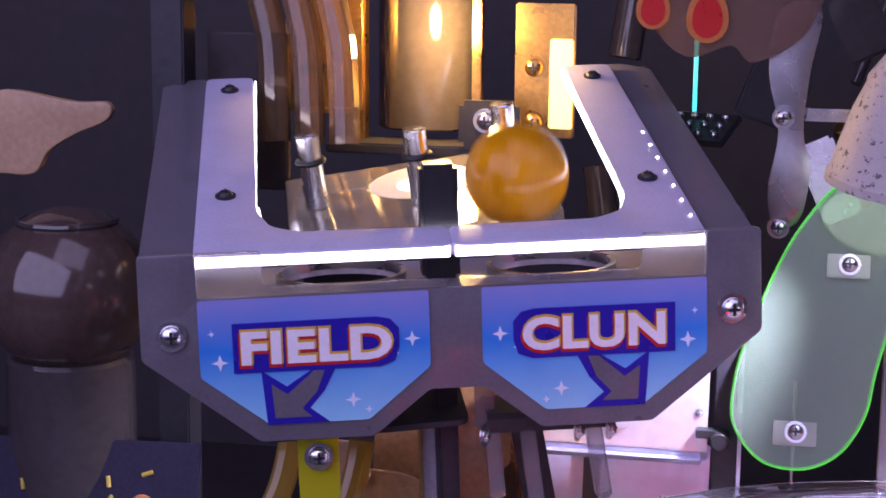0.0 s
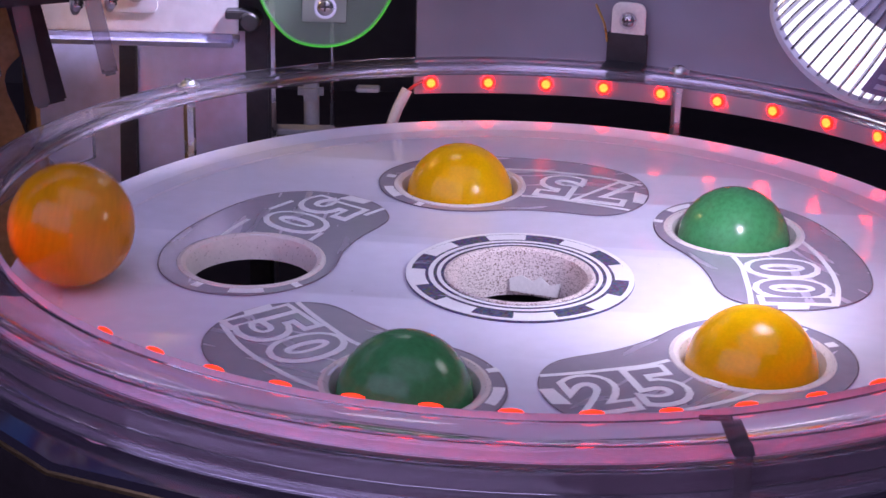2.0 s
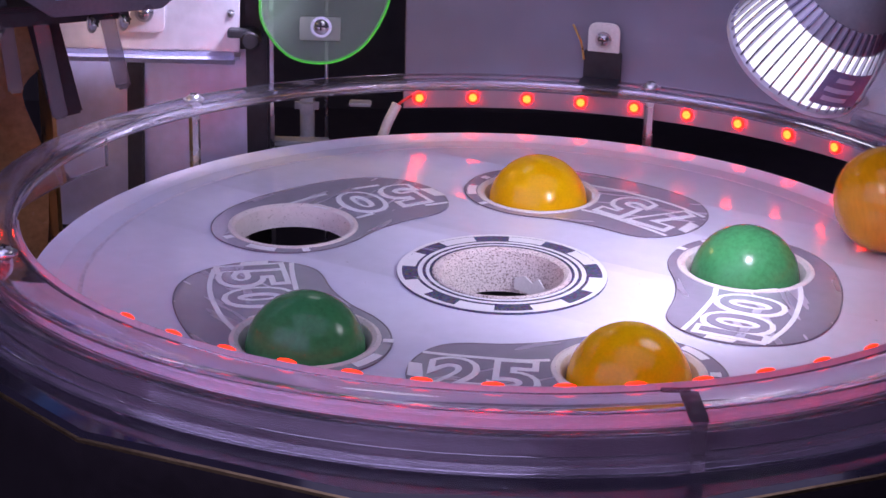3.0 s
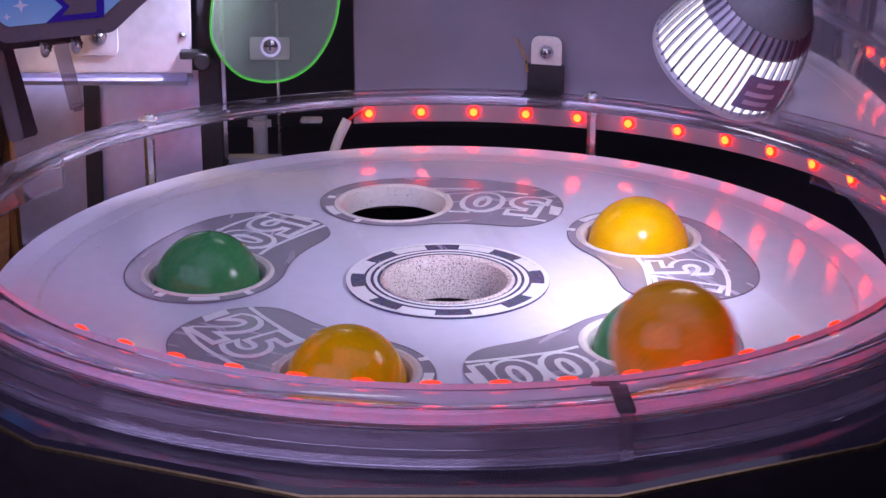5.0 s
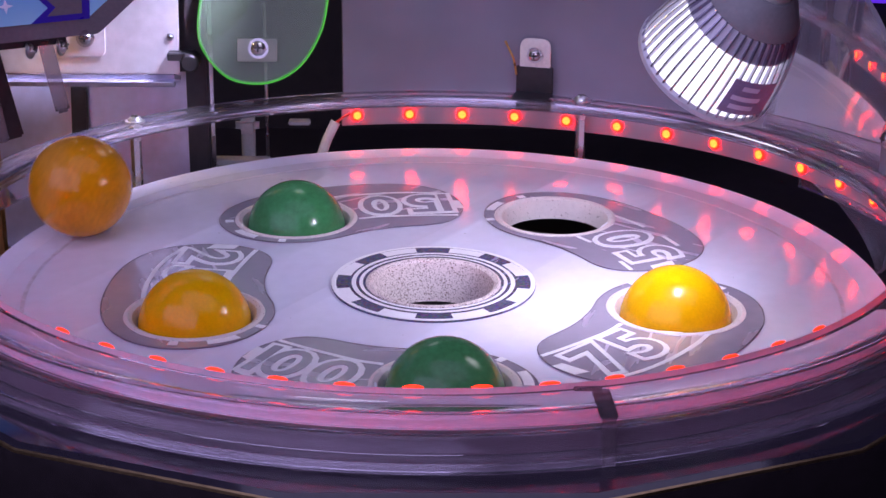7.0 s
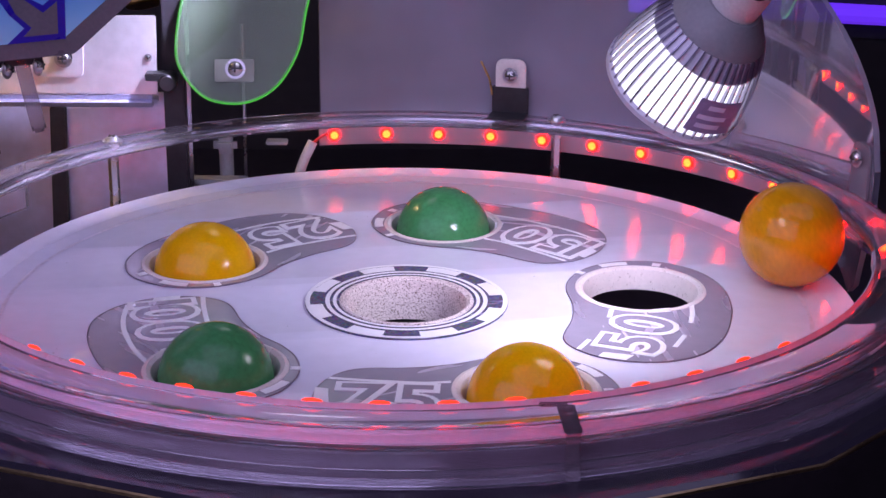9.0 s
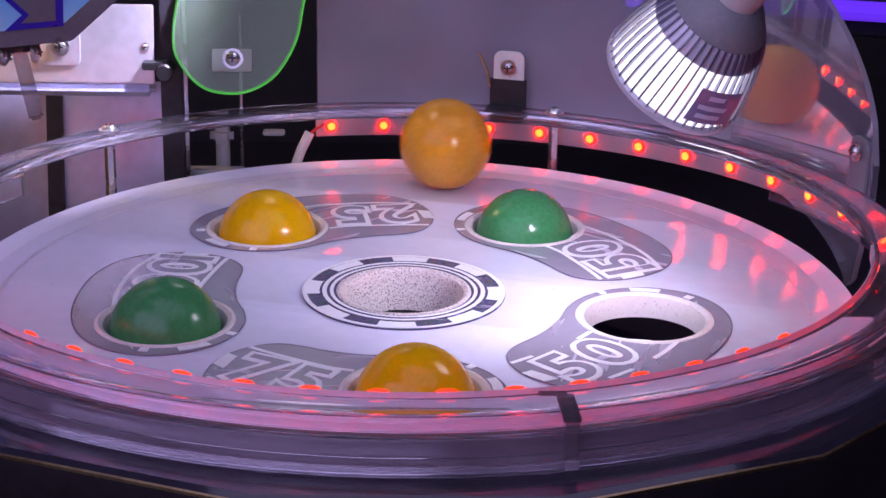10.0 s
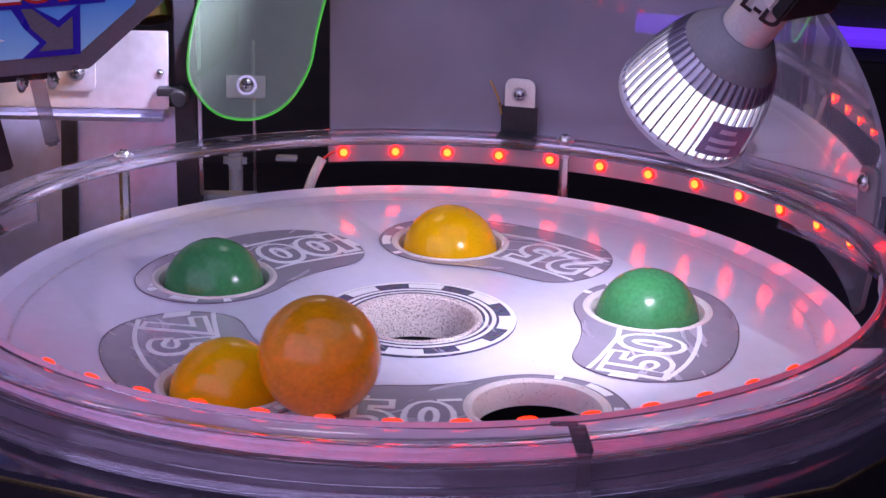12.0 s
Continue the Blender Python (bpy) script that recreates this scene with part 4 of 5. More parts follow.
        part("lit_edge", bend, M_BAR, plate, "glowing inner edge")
        for s in (0.062, 0.205):
            add_screw(plate, 0.0034, pose(0.0950 * side, s, 0.0010), M_DARK)
        for i in range(7 if side > 0 else 0):
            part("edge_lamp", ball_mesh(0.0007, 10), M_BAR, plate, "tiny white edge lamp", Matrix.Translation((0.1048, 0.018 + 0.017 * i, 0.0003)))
        wall = flat_shape([rounded(mirrored([(0.1085, 0.004), (0.1300, 0.004), (0.1300, 0.225), (0.1165, 0.235), (0.1085, 0.235)]), 0.002, 2)], 0.003, 0.0004)
        w2 = part("side_shelf", wall, M_GREY, box, "dark grey acrylic side shelf", slope @ Matrix.Translation((0, 0, -0.0035)))
        drop = block(0.003, 0.23, 0.036, 0.0004, Matrix.Translation((0.1285 * side, 0.12, -0.023)))
        part("side_wall", drop, M_DARK, box, "dark side wall", slope)
        for s in (0.05, 0.16):
            add_screw(w2, 0.0034, pose(0.1310 * side, s, -0.012, 0, 90 * side, 0), M_BRASS)
        hole = revolve([(0.0262, 0.0), (0.0262, 0.004), (0.0285, 0.004), (0.0285, 0.0)], 40, closed=True)
        part("chute_collar", hole, M_STEEL, box, "steel collar of a chute", pose(0.046 * side, 0.036, 0.0175))
    part("chute_floor", flat_shape([[(-0.125, 0.004), (0.125, 0.004), (0.125, 0.070), (-0.125, 0.070)], circle(-0.046, 0.036, 0.0265), circle(0.046, 0.036, 0.0265)], 0.003), M_GREYPLATE, box, "grey floor with two chute holes", Matrix.Translation((0, 0, 0.0178)))
    part("divider", block(0.0165, 0.016, 0.050, 0.002, Matrix.Translation((-0.003, 0.034, 0.0425))), M_BLACK, box, "black divider post")
    return box


chute_box()


def gate_pose(lean):
    """The gate plate rocks sideways about a pivot under it."""
    return BOX @ pose(0.001, 0.122, -0.025, 0, lean, 0) @ pose(0, 0, 0.065, 8, 0, 0)


def gate_plate():
    g = tagged(empty("gate_plate", gate_pose(-6)), "clear acrylic gate plate with three steel pins", "gate plate")
    part("plate", flat_shape([rounded([(-0.062, -0.056), (0.062, -0.056), (0.062, 0.056), (-0.062, 0.056)], 0.003)], 0.010, 0.0008), M_CLEARLEG, g, "thick clear plate")
    part("lens", revolve([(0.0, 0.0006), (0.021, 0.0006), (0.0265, 0.0002)], 48), M_WHITEPL, g, "pale lens disc", Matrix.Translation((0.005, 0.020, 0)))
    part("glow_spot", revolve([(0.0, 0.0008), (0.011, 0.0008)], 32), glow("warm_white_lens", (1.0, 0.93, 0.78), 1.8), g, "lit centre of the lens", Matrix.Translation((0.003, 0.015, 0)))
    for x, y in ((-0.048, 0.004), (0.002, -0.012), (0.047, 0.010)):
        pin = part("pin", rod(0.0056, 0.036, 28, 0.0006), M_CHROME, g, "steel pin", Matrix.Translation((x, y, 0.0002)))
        part("rubber_ring", revolve([(0.0056 + 0.0015 * math.cos(t * math.pi / 4) + 0.0006, 0.023 + 0.0014 * math.sin(t * math.pi / 4)) for t in range(8)], 28, closed=True), M_RUBBER, pin, "black rubber ring")
    part("base", block(0.118, 0.106, 0.010, 0.001, Matrix.Translation((0, 0, -0.0160))), M_DARK, g, "dark base block")
    return g


gate = gate_plate()


def under_box():
    """Hinged flaps, clear legs and the yellow strip below the box."""
    f = tagged(empty("flap_frame", BOX), "dark metal flap frame hanging under the chute box", "flap frame")
    part("left_flap", flat_shape([rounded([(-0.083, 0), (0.006, 0), (0.006, 0.045), (-0.083, 0.03)], 0.006)], 0.003, 0.0005), M_DARK, f, "dark flap", pose(0, 0.018, -0.043, 6, -2, 0))
    part("right_bar", joined(block(0.056, 0.030, 0.003, 0.0006, Matrix.Translation((0.042, 0.030, -0.0420))), block(0.056, 0.003, 0.007, 0.0006, Matrix.Translation((0.042, 0.0155, -0.0455)))), M_DARK, f, "dark folded bar")
    for x, r, h in ((0.016, 3, 0.034), (0.060, 8, 0.037), (0.031, 6, 0.048)):
        part("leg", block(0.0068, 0.010, h, 0.0012, Matrix.Translation((0, 0, -h / 2))), M_CLEARLEG, f, "clear acrylic leg", pose(x, 0.019, -0.045, 0, -r, 0))
    part("hanger", block(0.0085, 0.004, 0.040, 0.0008), M_CLEARLEG, f, "clear hanger", pose(0.0135, 0.022, -0.028))
    part("middle_post", block(0.010, 0.010, 0.080, 0.002), M_DARK, f, "dark post", pose(-0.002, 0.038, -0.060))
    part("dark_blade", block(0.014, 0.003, 0.055, 0.001), M_DARK, f, "dark blade", pose(0.036, 0.034, -0.070, 0, -9, 0))
    for x in (0.013, 0.054, 0.068):
        add_screw(f, 0.0036, pose(x, 0.016, -0.0500, 90, 0, 60), M_STEEL, "hinge_screw")
    y = tagged(empty("yellow_strip", BOX), "translucent yellow acrylic strip with a screw", "strip")
    part("strip", flat_shape([rounded([(-0.0085, -0.125), (0.0085, -0.125), (0.0085, 0.0), (-0.0085, 0.0)], 0.001, 2)], 0.003, 0.0003), M_YELSTRIP, y, m=pose(-0.0595, 0.012, -0.0455, 90, 0, 0))
    add_screw(y, 0.0046, pose(-0.0595, 0.0085, -0.0530, 90, 0, 0), M_CHROME)
    c = tagged(empty("brown_chute"), "brown translucent curved chute wall", "chute")
    prof = flat_shape([smooth_loop([(-0.03, 0.04), (0.03, 0.045), (0.032, 0.0), (0.020, -0.02), (0.030, -0.06), (0.02, -0.12), (-0.03, -0.12)], 5)], 0.003, 0.0004)
    part("wall", prof, M_BROWN, c, m=pose(-0.255, 0.130, 0.055, 90, 0, 14))
    part("edge", block(0.0016, 0.004, 0.066, 0.0004), M_BRASS, c, "brass edge", pose(-0.2592, 0.0885, 0.0530, 0, -2, 0))
    side = flat_shape([smooth_loop([(0.0, 0.040), (0.011, 0.040), (0.0115, 0.010), (0.006, -0.004), (0.006, -0.020), (0.0, -0.026)], 5)], 0.002, 0.0003)
    part("side_plate", side, M_GREYPLATE, c, "lavender grey side plate", pose(-0.2580, 0.090, 0.0480, 90, 0, 0))
    low = flat_shape([smooth_loop([(-0.050, 0.018), (0.0, 0.020), (0.004, 0.0), (-0.002, -0.018), (-0.020, -0.012), (-0.050, 0.004)], 5)], 0.003, 0.0004)
    part("low_wall", low, M_BROWN, c, "brown lower wall", pose(-0.2650, 0.096, 0.0320, 90, 0, 0))
    part("tan_plate", flat_shape([rounded([(-0.02, -0.009), (0.014, -0.009), (0.014, 0.010), (-0.02, 0.010)], 0.004)], 0.003, 0.0005), M_TAN, c, "tan rounded plate", pose(-0.2990, 0.091, 0.0580, 90, 0, 0))
    for i in range(4):
        part("coil", revolve([(0.0085 + 0.0016 * math.cos(t * math.pi / 4), 0.0016 * math.sin(t * math.pi / 4)) for t in range(8)], 24, closed=True), M_STEEL, c, "steel spring coil", pose(-0.3040 + 0.0068 * i, 0.085, 0.0170 - 0.0016 * i, 12, 74, 0))
    part("edge", block(0.002, 0.05, 0.14, 0.0005), M_BRASS, c, "brass edged wall", pose(-0.222, 0.13, 0.02, 0, 0, 20))
    h = tagged(empty("amber_hooks"), "amber translucent curved plastic hooks", "hook")
    for i, x in enumerate((-0.345, -0.312)):
        part("hook", tube([(x + 0.028, 0.075, 0.075), (x + 0.026, 0.07, 0.05), (x + 0.012, 0.06, 0.030), (x, 0.055, 0.015), (x - 0.01, 0.05, -0.02)], 0.006), M_HOOK, h)
    r = tagged(empty("lift_ring"), "amber plastic ring standing on the cabinet floor", "ring")
    part("ring", revolve([(0.026 + 0.006 * math.cos(t * math.pi / 6), 0.006 * math.sin(t * math.pi / 6)) for t in range(12)], 40, closed=True), mat("amber_plastic", (0.6, 0.22, 0.02), 0.25, 0, 0.2, 40, coat=0.4), r, m=pose(-0.345, 0.06, -0.005, 70, 20, 0))


under_box()


# ---- the green paddle and the steel behind the disc ----
def paddle():
    p = tagged(empty("green_paddle"), "clear green acrylic guide paddle with a glowing edge", "paddle")
    loop = smooth_loop([(-0.0923, -0.0160), (-0.1076, -0.0123), (-0.1193, 0.0009), (-0.1223, 0.0146), (-0.1187, 0.0400), (-0.1092, 0.0686), (-0.0943, 0.1018), (-0.0735, 0.1282), (-0.0441, 0.1444), (-0.0095, 0.1491),
                        (0.0050, 0.1400), (-0.0085, 0.1252), (-0.0259, 0.1034), (-0.0385, 0.0805), (-0.0481, 0.0549), (-0.0539, 0.0324), (-0.0576, 0.0128), (-0.0670, -0.0043), (-0.0788, -0.0132)], 6)
    lean = pose(0, 0.178, 0.060, 90 - 19.3, 0, 0)
    part("sheet", flat_shape([loop], 0.003), M_PADDLE, p, "clear green sheet", lean)
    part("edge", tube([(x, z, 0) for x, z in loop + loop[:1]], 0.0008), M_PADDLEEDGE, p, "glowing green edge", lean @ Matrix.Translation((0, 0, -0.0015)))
    for x, z in ((-0.0687, 0.0863), (-0.0911, 0.0020)):
        part("pad", block(0.021, 0.012, 0.0015, 0.0005), M_PAD, p, "milky square pad", lean @ Matrix.Translation((x, z - 0.0008, 0.0012)))
        add_screw(p, 0.0040, lean @ Matrix.Translation((x + 0.0005, z, 0.0026)), M_STEEL)
    part("stalk", rod(0.0010, 0.16, 10), M_STEEL, p, "thin steel rod", pose(-0.0915, 0.2285, -0.085))
    return p


paddle()


def back_steel():
    s = tagged(empty("steel_housing"), "bright steel sheet housing behind the disc", "housing")
    part("upper_plate", block(0.110, 0.003, 0.042, 0.0006), M_SHEET, s, "bright steel plate", pose(-0.1890, 0.1930, 0.0660, -8, 0, 0))
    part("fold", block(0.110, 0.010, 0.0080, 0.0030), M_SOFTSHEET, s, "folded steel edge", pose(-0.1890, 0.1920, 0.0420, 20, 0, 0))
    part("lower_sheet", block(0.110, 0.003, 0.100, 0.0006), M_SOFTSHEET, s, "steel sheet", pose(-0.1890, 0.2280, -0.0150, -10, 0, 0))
    part("seam", block(0.009, 0.004, 0.090, 0.0006), M_DARK, s, "dark seam", pose(-0.1960, 0.2230, -0.0120, -10, 0, 0))
    ear = flat_shape([rounded([(-0.011, -0.011), (0.011, -0.011), (0.011, 0.013), (-0.011, 0.013)], 0.004)], 0.0015, 0.0003)
    part("ear", ear, M_SHEET, s, "steel ear", pose(-0.1840, 0.1895, 0.0660, 82, 0, 0))
    add_screw(s, 0.0036, pose(-0.1830, 0.1882, 0.0650, 82, 0, 0), M_STEEL)
    for x, z in ((-0.1385, 0.0650), (-0.1420, 0.0480), (-0.210, 0.058)):
        add_screw(s, 0.0016, pose(x, 0.1905, z, 82, 0, 0), M_STEEL, "rivet")
    p = tagged(empty("post_bracket"), "dark steel post with black fixings", "post")
    part("post", block(0.0120, 0.012, 0.26, 0.001), M_DARK, p, m=pose(-0.1255, 0.2000, -0.0200))
    part("face", block(0.0020, 0.003, 0.26, 0.0006), M_STEEL, p, "bare steel edge", pose(-0.1180, 0.1960, -0.0300))
    part("fixing", joined(rod(0.0050, 0.012, 16, 0.001, pose(0, 0, 0, 90, 0, 0)), block(0.012, 0.008, 0.004, 0.0005, Matrix.Translation((-0.006, -0.006, 0.003)))), M_BLACK, p, "black fixing screw", pose(-0.1275, 0.1930, 0.0530))
    b = tagged(empty("pipe_bracket"), "grey plastic pipe bracket on a dark plate", "bracket")
    part("collar", joined(block(0.013, 0.008, 0.010, 0.003), rod(0.004, 0.05, 16, 0, Matrix.Translation((0, 0.004, -0.04)))), M_GREYLAMP, b, m=pose(-0.1010, 0.2120, 0.0105))
    part("ledge", block(0.035, 0.010, 0.003, 0.0006), M_GREYLAMP, b, "grey ledge", pose(-0.1060, 0.205, -0.0080))
    part("tab", block(0.012, 0.008, 0.002, 0.0006), M_GREYLAMP, b, "grey tab", pose(-0.0720, 0.210, 0.0130))
    part("lamp_dot", ball_mesh(0.0022, 12), M_CANDYYEL, b, m=pose(-0.1165, 0.215, 0.0140))


back_steel()


# ---- deeper in the cabinet ----
def cabinet_depth():
    g = tagged(part("dark_globe", ball_mesh(0.046, 48), M_GLOBE, m=pose(-0.480, 0.20, 0.108)), "dark glossy plastic globe", "globe")
    part("globe_rim", revolve([(0.026 + 0.0022 * math.cos(t * math.pi / 4), 0.0385 + 0.0022 * math.sin(t * math.pi / 4)) for t in range(8)], 40, closed=True), M_SMOKE, g, "dark rim of the opening")
    part("globe_stand", rod(0.035, 0.15, 32, 0.002, Matrix.Translation((0, 0, -0.185))), M_SMOKE, g, "dark stand")
    c = tagged(empty("candy_board", pose(-0.470, 0.17, -0.005, 70, 0, 6)), "dark blue board printed with sweets", "board")
    part("board", block(0.14, 0.075, 0.004, 0.001), M_CANDY, c)
    for x, y, r, m in ((0.002, 0.012, 0.0068, M_PINK), (0.040, 0.002, 0.0070, M_CANDYOR)):
        part("sweet", revolve([(0, 0.0016), (r * 0.6, 0.0013), (r, 0.0)], 24), m, c, m=Matrix.Translation((x, y, 0.0022)))
    for i, (x, y) in enumerate(((0.021, 0.015), (0.022, 0.005), (-0.018, 0.010), (-0.026, 0.012), (-0.008, 0.002), (0.042, 0.020))):
        part("sprinkle", tube([(-0.003, 0, 0), (0, 0, 0), (0.003, 0, 0)], 0.0012), M_CANDYYEL, c, m=pose(x, y, 0.0026, 0, 0, 100 - 40 * (i % 3)))
    d = tagged(empty("drop_tube"), "dark glossy ball drop tube with bracket", "tube")
    part("tube", rod(0.030, 0.14, 48, 0.001), M_SMOKE, d, "dark glossy tube", pose(-0.3060, 0.320, 0.1900))
    for dx in (-0.033, 0.033):
        part("side_strip", block(0.005, 0.01, 0.12, 0.0006, Matrix.Translation((dx, -0.028, 0.05))), M_BRASS, d, "brass side strip", pose(-0.3060, 0.320, 0.1900))
    part("foot", block(0.11, 0.03, 0.006, 0.001), M_DARK, d, "dark foot plate", pose(-0.300, 0.285, 0.1820))
    part("tab", block(0.034, 0.003, 0.026, 0.003), M_DARK, d, "dark tab", pose(-0.2620, 0.270, 0.1980))
    add_screw(d, 0.0050, pose(-0.2640, 0.2675, 0.2000, 90, 0, 0), M_STEEL)
    l = tagged(empty("brass_bracket"), "brass bracket with a slotted hole", "bracket")
    part("plate", flat_shape([rounded([(-0.022, -0.018), (0.022, -0.018), (0.022, 0.05), (-0.022, 0.05)], 0.002), rounded([(-0.015, 0.002), (0.010, 0.002), (0.010, 0.008), (-0.015, 0.008)], 0.003)], 0.002, 0.0003), M_BRASS, l, m=pose(-0.3600, 0.285, 0.2190, 90, 0, 0))
    part("lip", block(0.034, 0.012, 0.0025, 0.0004), M_BRASS, l, "brass lip", pose(-0.3560, 0.279, 0.2020))
    add_screw(l, 0.0048, pose(-0.3530, 0.2830, 0.2235, 90, 0, 0), M_BRASS)
    a = tagged(empty("amber_lamp"), "amber lit panel with two steel bolts", "lamp panel")
    part("panel", block(0.034, 0.004, 0.075, 0.001), M_BRASS, a, "brass panel", pose(-0.2370, 0.305, 0.2250))
    part("lit_face", block(0.013, 0.002, 0.050, 0.0008), M_PANELLIT, a, "glowing amber strip", pose(-0.2275, 0.3020, 0.2180))
    for z in (0.1960, 0.2270):
        add_screw(a, 0.0052, pose(-0.2430, 0.3020, z, 90, 0, 0), M_BRASS, "bolt")
    t = tagged(empty("clear_tubes"), "bent clear tubes lit amber", "tube")
    for i in range(3):
        x = -0.372 + 0.019 * i
        part("tube", tube([(x - 0.02, 0.24, 0.30), (x - 0.004, 0.235, 0.255), (x, 0.23, 0.225), (x + 0.002, 0.225, 0.190)], 0.0085), M_TUBE, t)
    w = tagged(empty("side_cabinet"), "dark cabinet side frame", "frame")
    part("frame", block(0.018, 0.02, 0.40, 0.001), M_DARK, w, m=pose(-0.4250, 0.22, 0.10))
    # the blade's amber light is put into its tan colour
    tan = flat_shape([smooth_loop([(-0.038, -0.024), (-0.037, 0.0), (-0.030, 0.015), (-0.016, 0.017), (0.016, 0.012), (0.035, 0.012), (0.034, 0.004), (0.016, -0.004), (0.0, -0.014), (-0.008, -0.026), (-0.024, -0.027)], 5)], 0.006, 0.001)
    part("lit_blade", tan, M_TAN, w, "rounded blade coloured tan for amber light on it", pose(-0.497, 0.215, 0.196, 90, 0, 0))
    part("dark_panel", block(0.045, 0.006, 0.085, 0.001), M_SMOKE, w, "dark panel", pose(-0.388, 0.235, 0.205))
    r = tagged(empty("lamp_carrier"), "curved steel carrier plate of the lamp", "lamp carrier")
    arm = flat_shape([smooth_loop([(-0.008, 0.06), (0.012, 0.062), (0.008, 0.03), (0.006, 0.0), (0.010, -0.02), (0.006, -0.045), (-0.006, -0.048), (-0.010, -0.03), (-0.006, 0.0), (-0.012, 0.03)], 5)], 0.002, 0.0003)
    part("arm", arm, M_STEEL, r, m=pose(-0.1000, 0.225, 0.2050, 90, 0, 0))
    part("cross_bar", block(0.06, 0.003, 0.0065, 0.0004), M_STEEL, r, "steel bar", pose(-0.0700, 0.232, 0.2130))
    for x, z in ((-0.1040, 0.2120), (-0.1040, 0.1560)):
        add_screw(r, 0.0042, pose(x, 0.2225, z, 90, 0, 0), M_STEEL)
    q = tagged(empty("drop_board"), "smoky clear board printed with red drops", "board")
    brd = flat_shape([smooth_loop([(-0.055, 0.05), (-0.048, 0.012), (-0.030, -0.006), (-0.008, 0.000), (0.004, -0.008), (0.030, 0.010), (0.032, 0.05)], 5)], 0.003, 0.0003)
    part("board", brd, M_SMOKYBOARD, q, m=pose(-0.1230, 0.215, 0.2480, 90, 0, 0))
    for x, z, k in ((-0.1430, 0.2600, 1.0), (-0.1700, 0.2640, 0.8)):
        drop = [(0.0105 * k * math.cos(i * math.pi / 12), (0.016 if math.sin(i * math.pi / 12) > 0 else 0.011) * k * math.sin(i * math.pi / 12)) for i in range(24)]
        part("drop_rim", flat_shape([drop], 0.0002), M_CANDYOR, q, m=pose(x, 0.2115, z, 90, 0, 8))
        part("drop", flat_shape([[(a * 0.72, b * 0.78) for a, b in drop]], 0.0002), M_REDP, q, m=pose(x, 0.2111, z, 90, 0, 8))
    k = tagged(empty("machine_parts"), "dim brass and steel machine parts in the cabinet", "machinery")
    rnd = random.Random(11)
    for i in range(46):
        x, z, y = rnd.uniform(-0.22, 0.20), rnd.uniform(0.05, 0.42), rnd.uniform(0.33, 0.60)
        if i % 3 == 0:
            bm = rod(rnd.uniform(0.004, 0.012), rnd.uniform(0.02, 0.08), 20, 0.001)
        elif i % 3 == 1:
            bm = block(rnd.uniform(0.01, 0.04), 0.01, rnd.uniform(0.01, 0.05), 0.002)
        else:
            bm = ball_mesh(rnd.uniform(0.005, 0.013), 20)
        part("fitting", bm, rnd.choice((M_BRASS, M_STEEL, M_SMOKE, M_DARK, M_SMOKE)), k, m=pose(x, y, z, rnd.uniform(-25, 25), rnd.uniform(-30, 30), rnd.uniform(0, 90)))
    part("cyan_tube", rod(0.0012, 0.05, 10), M_CYAN, k, "glowing cyan line", pose(-0.1530, 0.30, 0.205))
    for dx in (0.0, 0.010):
        part("green_lamp", ball_mesh(0.0028, 16), M_GREENLED, k, "green indicator lamp", pose(0.034 + dx, 0.34, 0.1620))
    rows = part("bead_tray", block(0.04, 0.03, 0.004, 0.001), M_BLACK, k, "black tray of steel beads", pose(-0.150, 0.29, 0.197, 25, 0, -20))
    for i in range(12):
        part("bead", ball_mesh(0.0024, 10), M_STEEL, rows, m=Matrix.Translation((-0.014 + 0.009 * (i % 4), -0.009 + 0.009 * (i // 4), 0.003)))


cabinet_depth()
neon = tagged(empty("light_bar"), "violet glowing light bar on the machine behind", "light bar")
part("tube", tube([(0.165, 0.55, 0.023), (0.30, 0.55, 0.016), (0.60, 0.55, 0.002)], 0.0075), glow("violet_tube", (0.14, 0.03, 0.9), 0.55), neon)
part("bracket", block(0.50, 0.02, 0.05, 0.004), M_DARK, neon, "dark housing", pose(0.36, 0.572, 0.014, 0, 2.9, 0))
part("stand", block(0.04, 0.03, 0.16, 0.003), M_DARK, neon, "dark stand", pose(0.44, 0.575, -0.073))

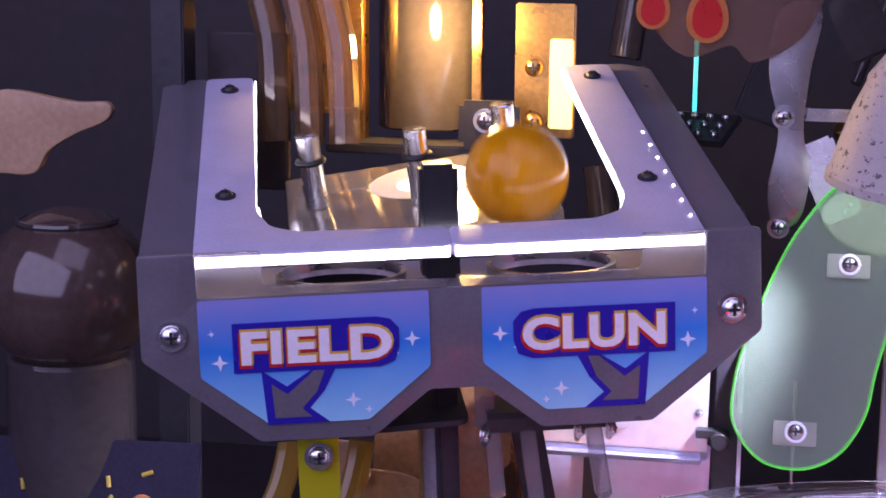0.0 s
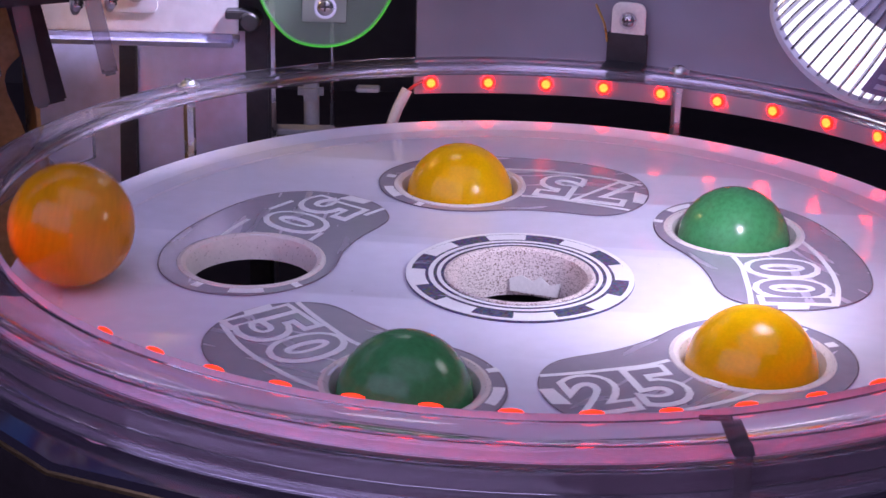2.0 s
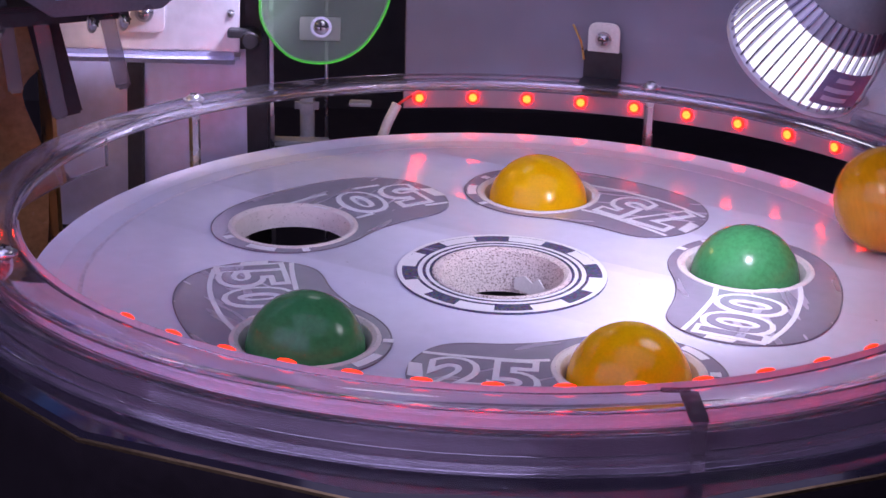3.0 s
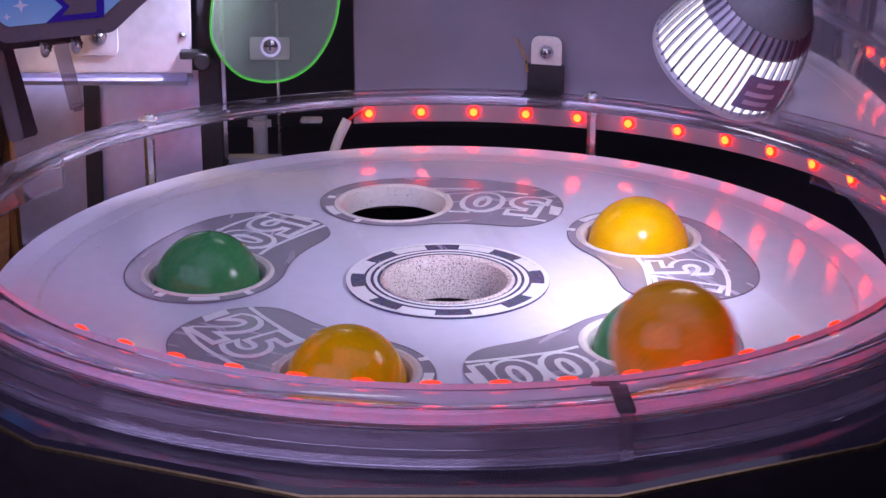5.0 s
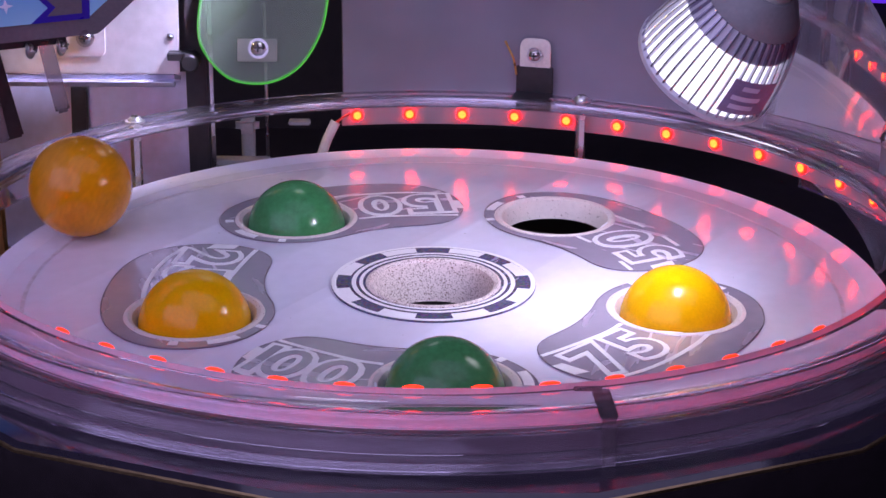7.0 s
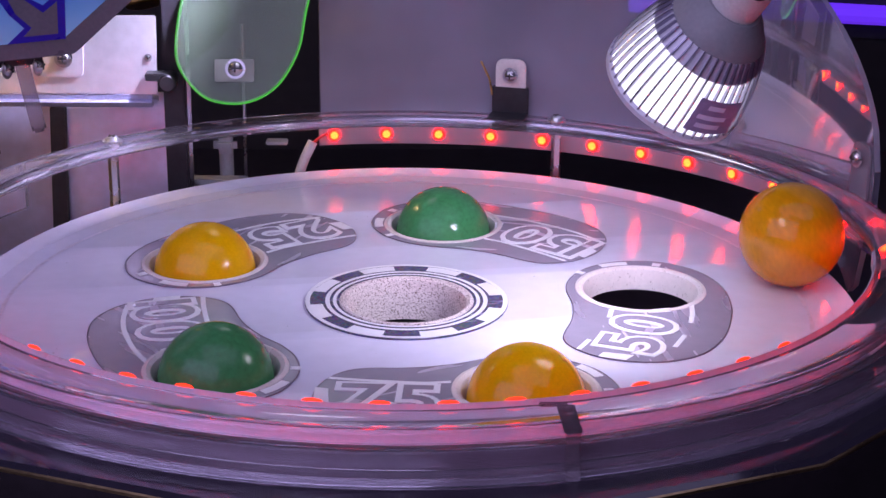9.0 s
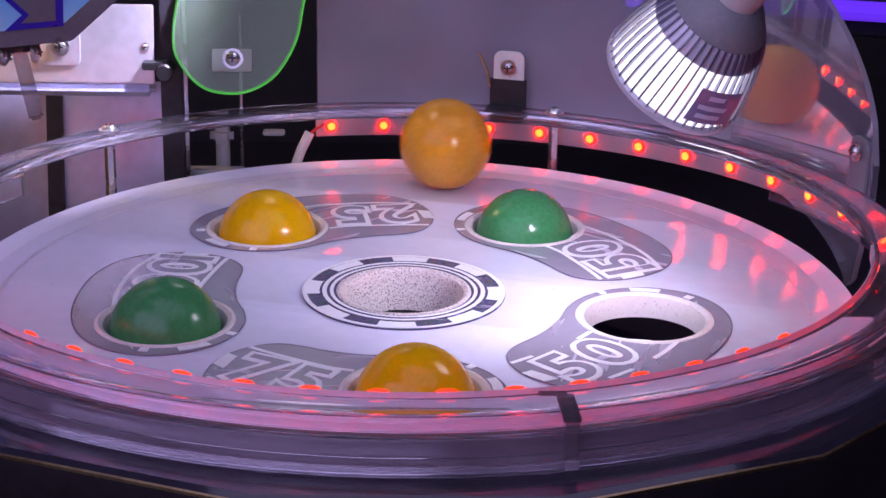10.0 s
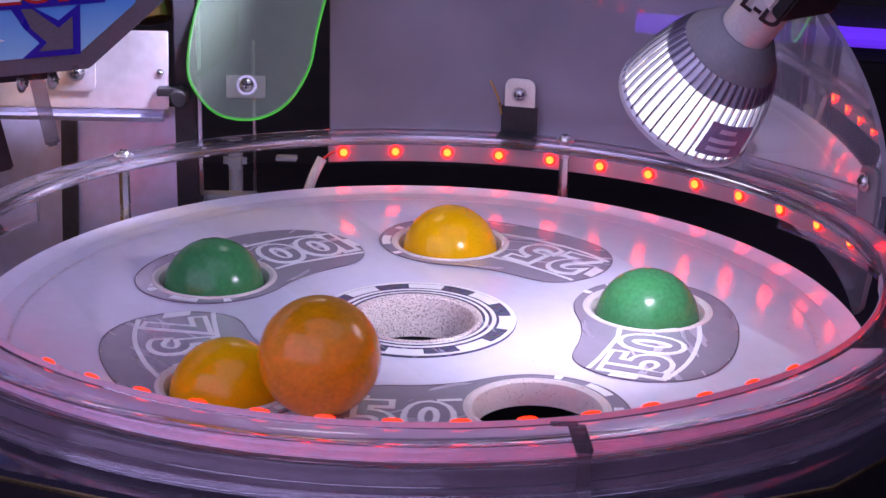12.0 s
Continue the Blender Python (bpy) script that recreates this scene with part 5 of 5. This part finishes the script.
# ---- what moves ----
# the free ball: seconds, angle and radius on the disc
ROLL = [(0.35, 188, 0.171), (0.5, 226, 0.152), (0.7, 279, 0.140), (0.9, 329, 0.156), (1.1, 377, 0.175), (1.3, 425.6, 0.1768), (1.4, 444.2, 0.1768), (1.5, 462.0, 0.1765), (1.6, 479.0, 0.1768),
        (1.8, 511.0, 0.1768), (2.0, 545.9, 0.1730), (2.2, 580.3, 0.1601), (2.4, 622.9, 0.1382), (2.5, 648.6, 0.1490), (2.7, 683.6, 0.1560), (3.0, 733.2, 0.1768), (3.2, 766.0, 0.1768),
        (3.4, 797, 0.1768), (3.6, 827, 0.1768), (3.8, 856, 0.1765), (4.0, 883, 0.1740), (4.2, 909, 0.1690), (4.4, 935, 0.1590), (4.6, 963, 0.1460), (4.8, 991.3, 0.1385), (5.0, 1023.1, 0.1503),
        (5.1, 1039.2, 0.1562), (5.2, 1050.8, 0.1653), (5.4, 1076.5, 0.1722), (5.5, 1087.0, 0.1768), (5.7, 1108.7, 0.1768), (6.0, 1141.1, 0.1768), (6.3, 1173.6, 0.1768), (6.5, 1192.4, 0.1768),
        (6.6, 1202.2, 0.1768), (6.8, 1221.6, 0.1765), (7.0, 1239.3, 0.1768), (7.2, 1258.2, 0.1690), (7.4, 1277, 0.1680), (7.6, 1297, 0.1600), (7.8, 1318, 0.1500), (8.0, 1340, 0.1400), (8.2, 1363, 0.1400),
        (8.4, 1386, 0.1490), (8.6, 1408, 0.1620), (8.8, 1429.8, 0.1745), (9.0, 1447.4, 0.1768), (9.3, 1469.6, 0.1768), (9.5, 1483.2, 0.1762), (9.6, 1491.8, 0.1760), (9.9, 1513.2, 0.1684),
        (10.2, 1539.4, 0.1267), (10.35, 1536.5, 0.1250), (10.5, 1532.2, 0.1257), (10.8, 1510.8, 0.1052), (11.1, 1478.9, 0.0681), (11.2, 1455.4, 0.0523), (11.4, 1396.0, 0.0527), (11.5, 1372.3, 0.0689),
        (11.6, 1360.8, 0.0771), (11.8, 1341.1, 0.0978), (12.0, 1329.6, 0.1087)]
FALL = [(0.0, -0.2215, 0.1154, 0.1934), (0.1, -0.2110, 0.0820, 0.1400), (0.2, -0.1960, 0.0424, 0.0584)]


def ball_place(t):
    """Where the free ball is at t: in the air at first, then on the disc."""
    path = [Vector(p[1:]) for p in FALL] + [Vector((r * math.cos(radians(a)), r * math.sin(radians(a)), BALL + 0.0003)) for _, a, r in ROLL]
    times = [p[0] for p in FALL] + [p[0] for p in ROLL]
    i = max(j for j in range(len(times)) if times[j] <= t + 1e-6)
    if i >= len(times) - 1:
        return path[-1]
    f = (t - times[i]) / (times[i + 1] - times[i])
    if i < len(FALL):
        return path[i].lerp(path[i + 1], f)
    (_, a, r), (_, b, s) = ROLL[i - len(FALL)], ROLL[i + 1 - len(FALL)]
    a, r = a + (b - a) * f, r + (s - r) * f
    return Vector((r * math.cos(radians(a)), r * math.sin(radians(a)), BALL + 0.0003))


def motions():
    walk(gate, [(t, gate_pose(a)) for t, a in ((0.0, -6), (0.1, -5.5), (0.2, -2.5), (0.3, 0.5), (0.4, 4), (0.5, 6), (0.6, 7), (0.8, 6), (12.0, 6))])
    walk(disc, [(t / 2, pose(0, 0, 0, 0, 0, TURN0 + SPIN * t / 2)) for t in range(25)])
    for k, b in POCKET_BALLS:
        rows = []
        for i in range(49):
            t = i / 4
            a = TURN0 + SPIN * t - 72 * k
            rows.append((t, pose(POCKET * math.cos(radians(a)), POCKET * math.sin(radians(a)), -0.0047, 20 * k, 0, a)))
        walk(b, rows)
    rows, spin, last = [], Matrix.Identity(3), ball_place(0.0)
    for i in range(181):
        t = i / 15
        here = ball_place(t)
        d = here - last
        flat = Vector((d.x, d.y, 0))
        if flat.length > 1e-6:
            axis = Vector((0, 0, 1)).cross(flat).normalized()
            spin = Matrix.Rotation(min(flat.length / BALL, 1.5), 3, axis) @ spin
        last = here
        rows.append((t, Matrix.Translation(here) @ spin.to_4x4()))
    walk(roller, rows)


motions()
